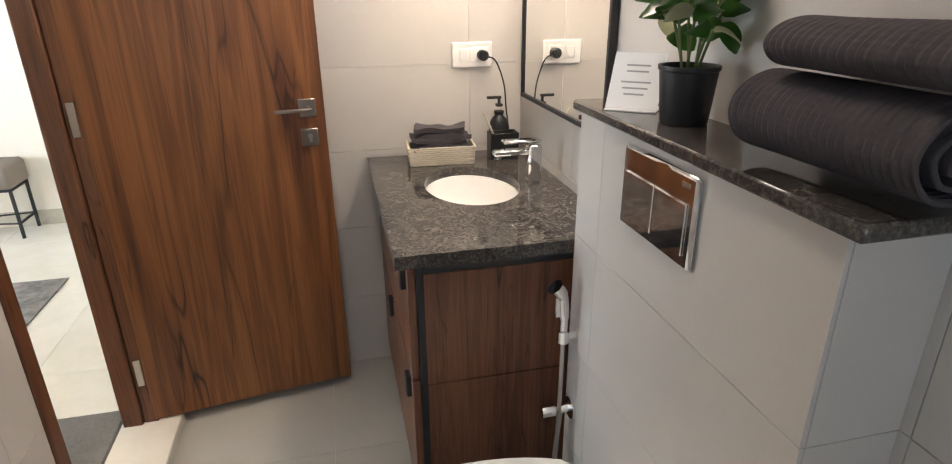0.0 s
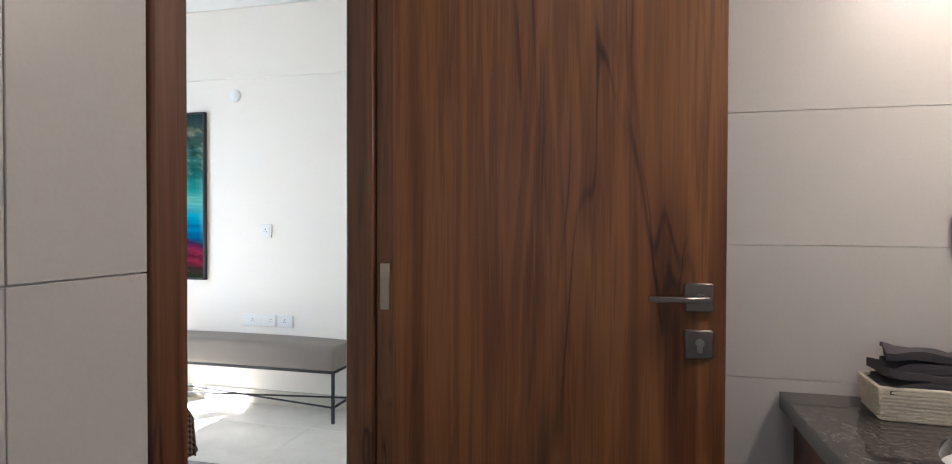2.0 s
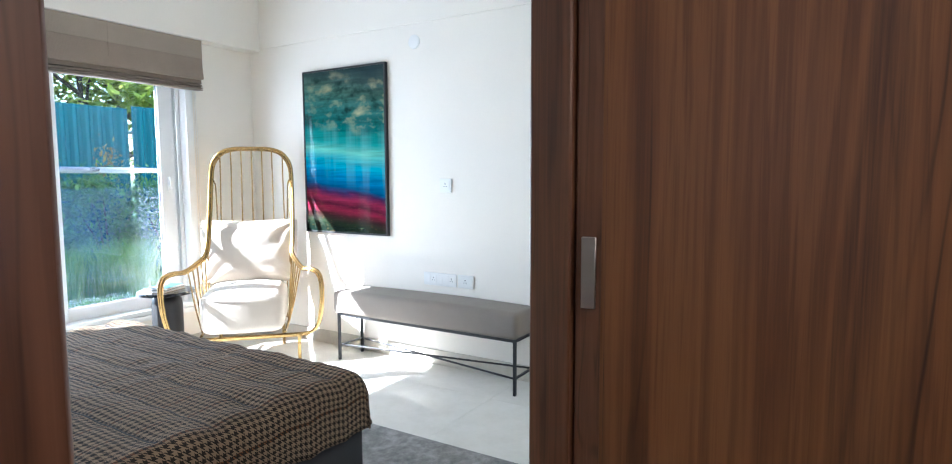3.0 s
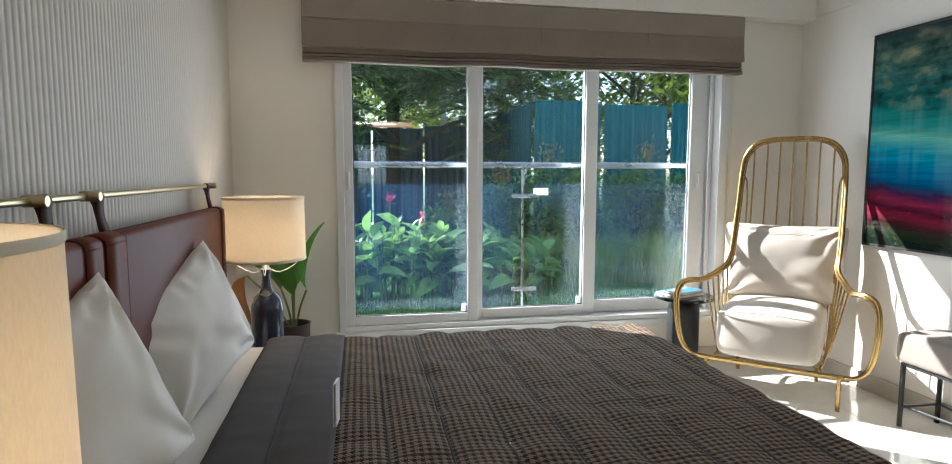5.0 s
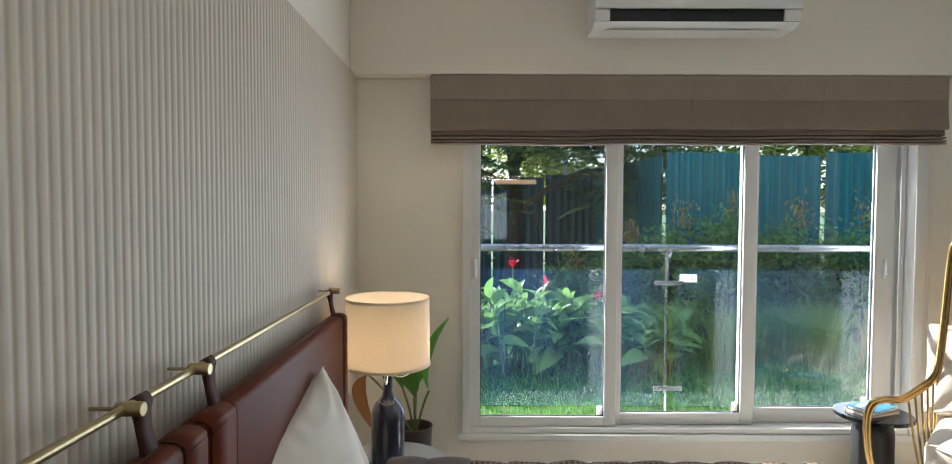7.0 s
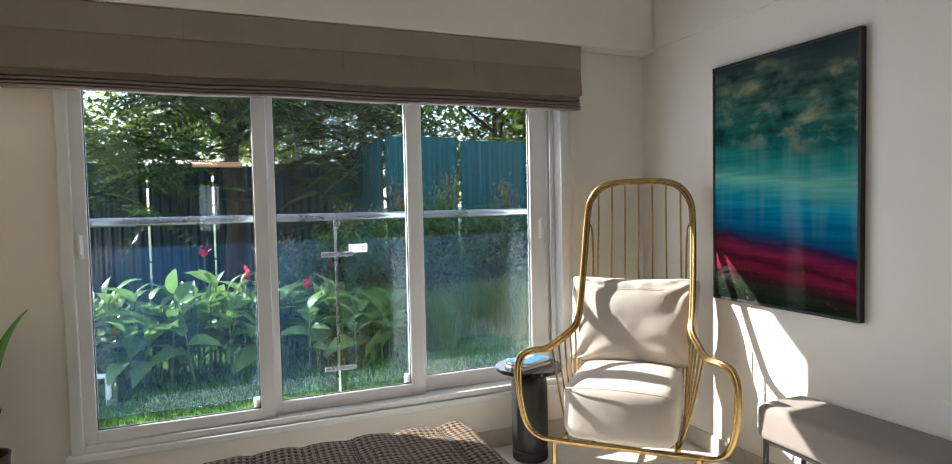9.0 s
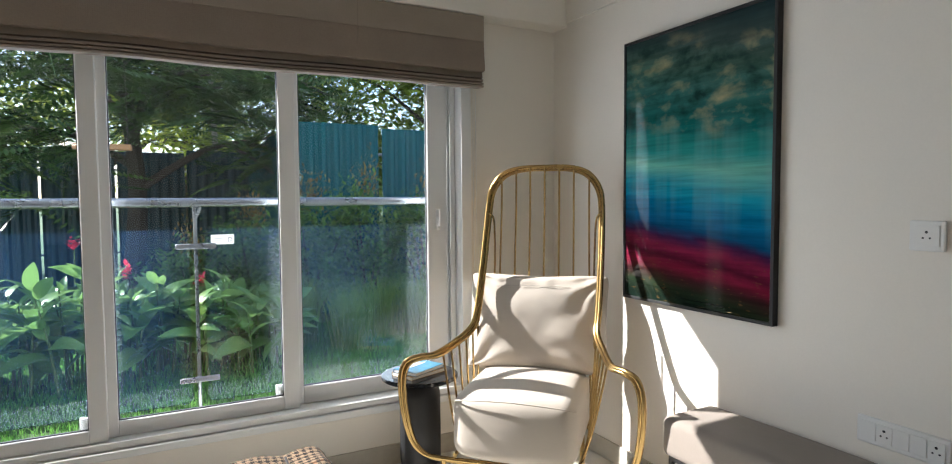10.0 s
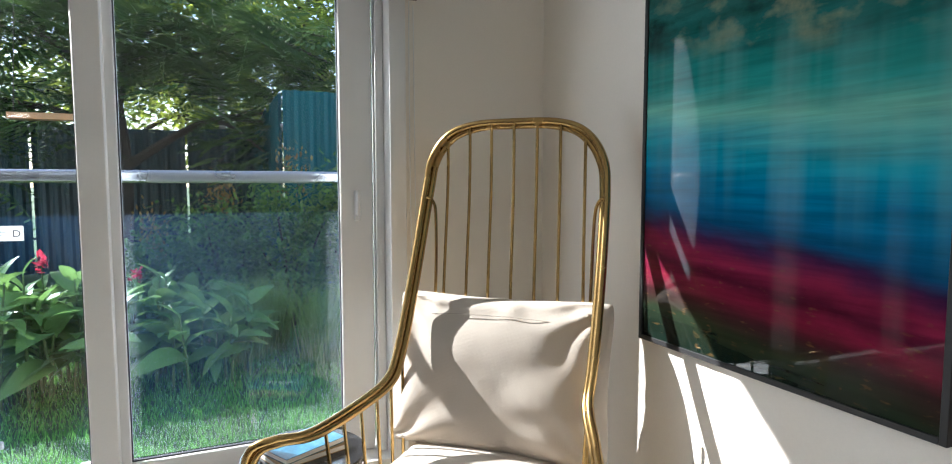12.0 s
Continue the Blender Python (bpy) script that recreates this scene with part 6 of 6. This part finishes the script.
# railing outside the window
RY = 0.245
rail = thing("glass_railing", pose(0, 0, 0), "steel handrail with clear glass panels outside the window", "railing")
bm = bmesh.new()
tube(bm, [(0.35, RY + 0.03, 1.30), (3.3, RY + 0.03, 1.30)], 0.021, 16)
part("handrail", bm, RAILSTEEL, rail, "round steel handrail")
for x in (1.752, 0.33, 3.30):
    bm = bmesh.new()
    tube(bm, spline([(x, RY + 0.03, 0.20), (x, RY + 0.03, 1.20), (x, RY + 0.03, 1.225), (x + 0.018, RY + 0.03, 1.26), (x + 0.02, RY + 0.03, 1.285)], 5), 0.009, 10)
    post = part("post", bm, RAILSTEEL, rail)
    for z in (1.10, 0.485):
        bm = bmesh.new()
        tube(bm, [(x, RY + 0.045, z), (x, RY - 0.02, z)], 0.010, 10)
        box(bm, x - 0.085, RY - 0.018, z - 0.013, x + 0.085, RY - 0.008, z + 0.013, 0.004)
        part("clamp", bm, RAILSTEEL, post, "steel glass clamp")
for x0, x1 in ((0.36, 1.722), (1.785, 3.27)):
    bm = bmesh.new()
    pts = []
    r = 0.03
    for cx, cz, a0 in ((x1 - r, 1.178 - r, 0), (x0 + r, 1.178 - r, 90), (x0 + r, 0.375 + r, 180), (x1 - r, 0.375 + r, 270)):
        for q in range(6):
            a = radians(a0 + 18 * q)
            pts.append((cx + r * math.cos(a), cz + r * math.sin(a)))
    fa = [bm.verts.new((x, RY - 0.005, z)) for x, z in pts]
    fb = [bm.verts.new((x, RY + 0.005, z)) for x, z in pts]
    bm.faces.new(fa); bm.faces.new(fb[::-1])
    for q in range(len(pts)):
        w = (q + 1) % len(pts)
        bm.faces.new((fa[q], fb[q], fb[w], fa[w]))
    gp = part("glass_panel", bm, RAILGLASS, rail, "clear toughened glass panel")
    gp.visible_shadow = False
sticker = part("label_sticker", boxes((1.815, RY - 0.0068, 1.105, 1.915, RY - 0.0054, 1.15)), PAPER, rail, "small white printed sticker")
part("print_line", boxes((1.822, RY - 0.0072, 1.131, 1.872, RY - 0.0069, 1.134)), INK, sticker)
part("print_line", boxes((1.822, RY - 0.0072, 1.120, 1.862, RY - 0.0069, 1.123)), INK, sticker)
letter = bpy.data.curves.new("letter", "FONT")
letter.body, letter.size, letter.extrude = "D", 0.030, 0.0002
letter_source = bpy.data.objects.new("letter", letter)
letter_mesh = bpy.data.meshes.new_from_object(letter_source)
bpy.data.objects.remove(letter_source)
letter_mesh.materials.clear()
letter_mesh.materials.append(BLACK)
d_ = part("letter", letter_mesh, None, sticker, "black capital letter")
d_.matrix_local = pose(1.886, RY - 0.0072, 1.117, 90, 0, 0)
solid("outer_sill", boxes((0.30, 0.15, WZ0 - 0.10, 3.33, 0.30, WZ0 - 0.005), bev=0.004), SLAB, "stone sill below the railing", "sill", "structure")

# plant behind the bedside table
bp = thing("potted_plant", pose(0.335, -0.255, 0), "tall broad-leaved plant in a dark pot beside the bed", "potted plant")
part("pot", lathe(bmesh.new(), ((0, 0), (0.065, 0), (0.07, 0.02), (0.085, 0.43), (0.088, 0.44), (0.08, 0.44), (0.076, 0.40), (0, 0.40)), 32), plain("dark_brown_pot", (0.05, 0.035, 0.025), 0.5), bp)
PLANTLEAF = leafy("banana_leaf", (0.03, 0.10, 0.012), (0.08, 0.20, 0.03), 0.35)
DRYLEAF = leafy("dry_leaf", (0.20, 0.08, 0.025), (0.32, 0.15, 0.05), 0.7)
tall_leaf = leaf_mesh("leaf", 0.40, 0.15, PLANTLEAF, 0.08, 0.35, 10, 0.8)
dry = leaf_mesh("leaf", 0.26, 0.10, DRYLEAF, 0.6, 0.7, 10, 0.8)
for x, y, z, rx, ry, rz, k, me, lab in ((0.07, -0.02, 0.62, 80, 6, -70, 0.95, tall_leaf, ""), (-0.06, 0.0, 0.62, 40, 0, 80, 0.75, tall_leaf, ""), (0.0, -0.05, 0.60, 55, 10, 150, 0.8, tall_leaf, ""), (0.0, 0.04, 0.62, 66, -8, 20, 0.9, tall_leaf, ""),
                                       (-0.22, -0.08, 0.72, -72, 0, 60, 1.0, dry, "dry brown leaf")):
    bm = bmesh.new()
    tube(bm, spline([(0, 0, 0.38), (x * 0.5, y * 0.5, 0.38 + (z - 0.38) * 0.6), (x, y, z)], 4), 0.006, 6)
    part("stalk", bm, STEM, bp)
    ob = part("leaf", me, None, bp, lab)
    ob.matrix_local = pose(x, y, z, rx, ry, rz) @ Matrix.Scale(k, 4)

# ---- tiles and floor slabs, piece by piece ----
floor = bpy.data.objects["floor_bedroom"]
tiles("floor_slab", floor, MARBLE, grid([0.0, 0.8, 1.6, 2.4, 3.2, EX], [BYS, -3.2, -2.4, -1.6, -0.8, 0.0]), "z", -0.004, 0.0042, 1, 0.0006)
tiles("skirting_tile", wall_north, SKIRT, [(a, 0.0, b, 0.10) for a, b in zip((0.0, 0.4, 1.2, 2.0, 2.8), (0.4, 1.2, 2.0, 2.8, EX - 0.011))], "y", 0.0, 0.010, -1)
tiles("skirting_tile", bpy.data.objects["wall_east"], SKIRT, [(a, 0.0, b, 0.10) for a, b in zip((BYS, -3.2, -2.4, -1.6, -0.8), (-3.2, -2.4, -1.6, -0.8, -0.011))], "x", EX, 0.010, -1)
tiles("wall_tile", bath_east, TILE, grid([BY0, -4.99, -4.39, -3.79], ROWS), "x", BX + 0.008, 0.008, -1)
tiles("wall_tile", bath_south, TILE, grid([-1.95, -1.53, -0.93, -0.33, 0.27, 0.87, BX], ROWS), "y", BY0 - 0.008, 0.008, 1)
tiles("wall_tile", bath_north, TILE, grid([-1.95, -1.53, -0.93, -0.33, 0.27, 0.404], ROWS), "y", BYN + 0.008, 0.008, -1)
tiles("wall_tile", half_wall, TILE, grid([HX0, 0.325, HX1], [0, 0.3, 0.6, 0.9, 1.198]), "y", HY - 0.008, 0.008, 1)
tiles("wall_tile", half_wall, TILE, grid([BY0, HY - 0.008], [0, 0.3, 0.6, 0.9, 1.198]), "x", HX1 - 0.008, 0.008, 1)
tiles("wall_tile", half_wall, TILE, grid([BY0, HY - 0.008], [0, 0.3, 0.6, 0.9, 1.198]), "x", HX0 + 0.008, 0.008, -1)
tiles("floor_tile", bpy.data.objects["floor_bathroom"], BATHFLOOR, grid([-1.95, -1.53, -0.93, -0.33, 0.27, 0.87, BX], [BY0, -4.99, -4.39, BYN + 0.015]), "z", -0.006, 0.006, 1)
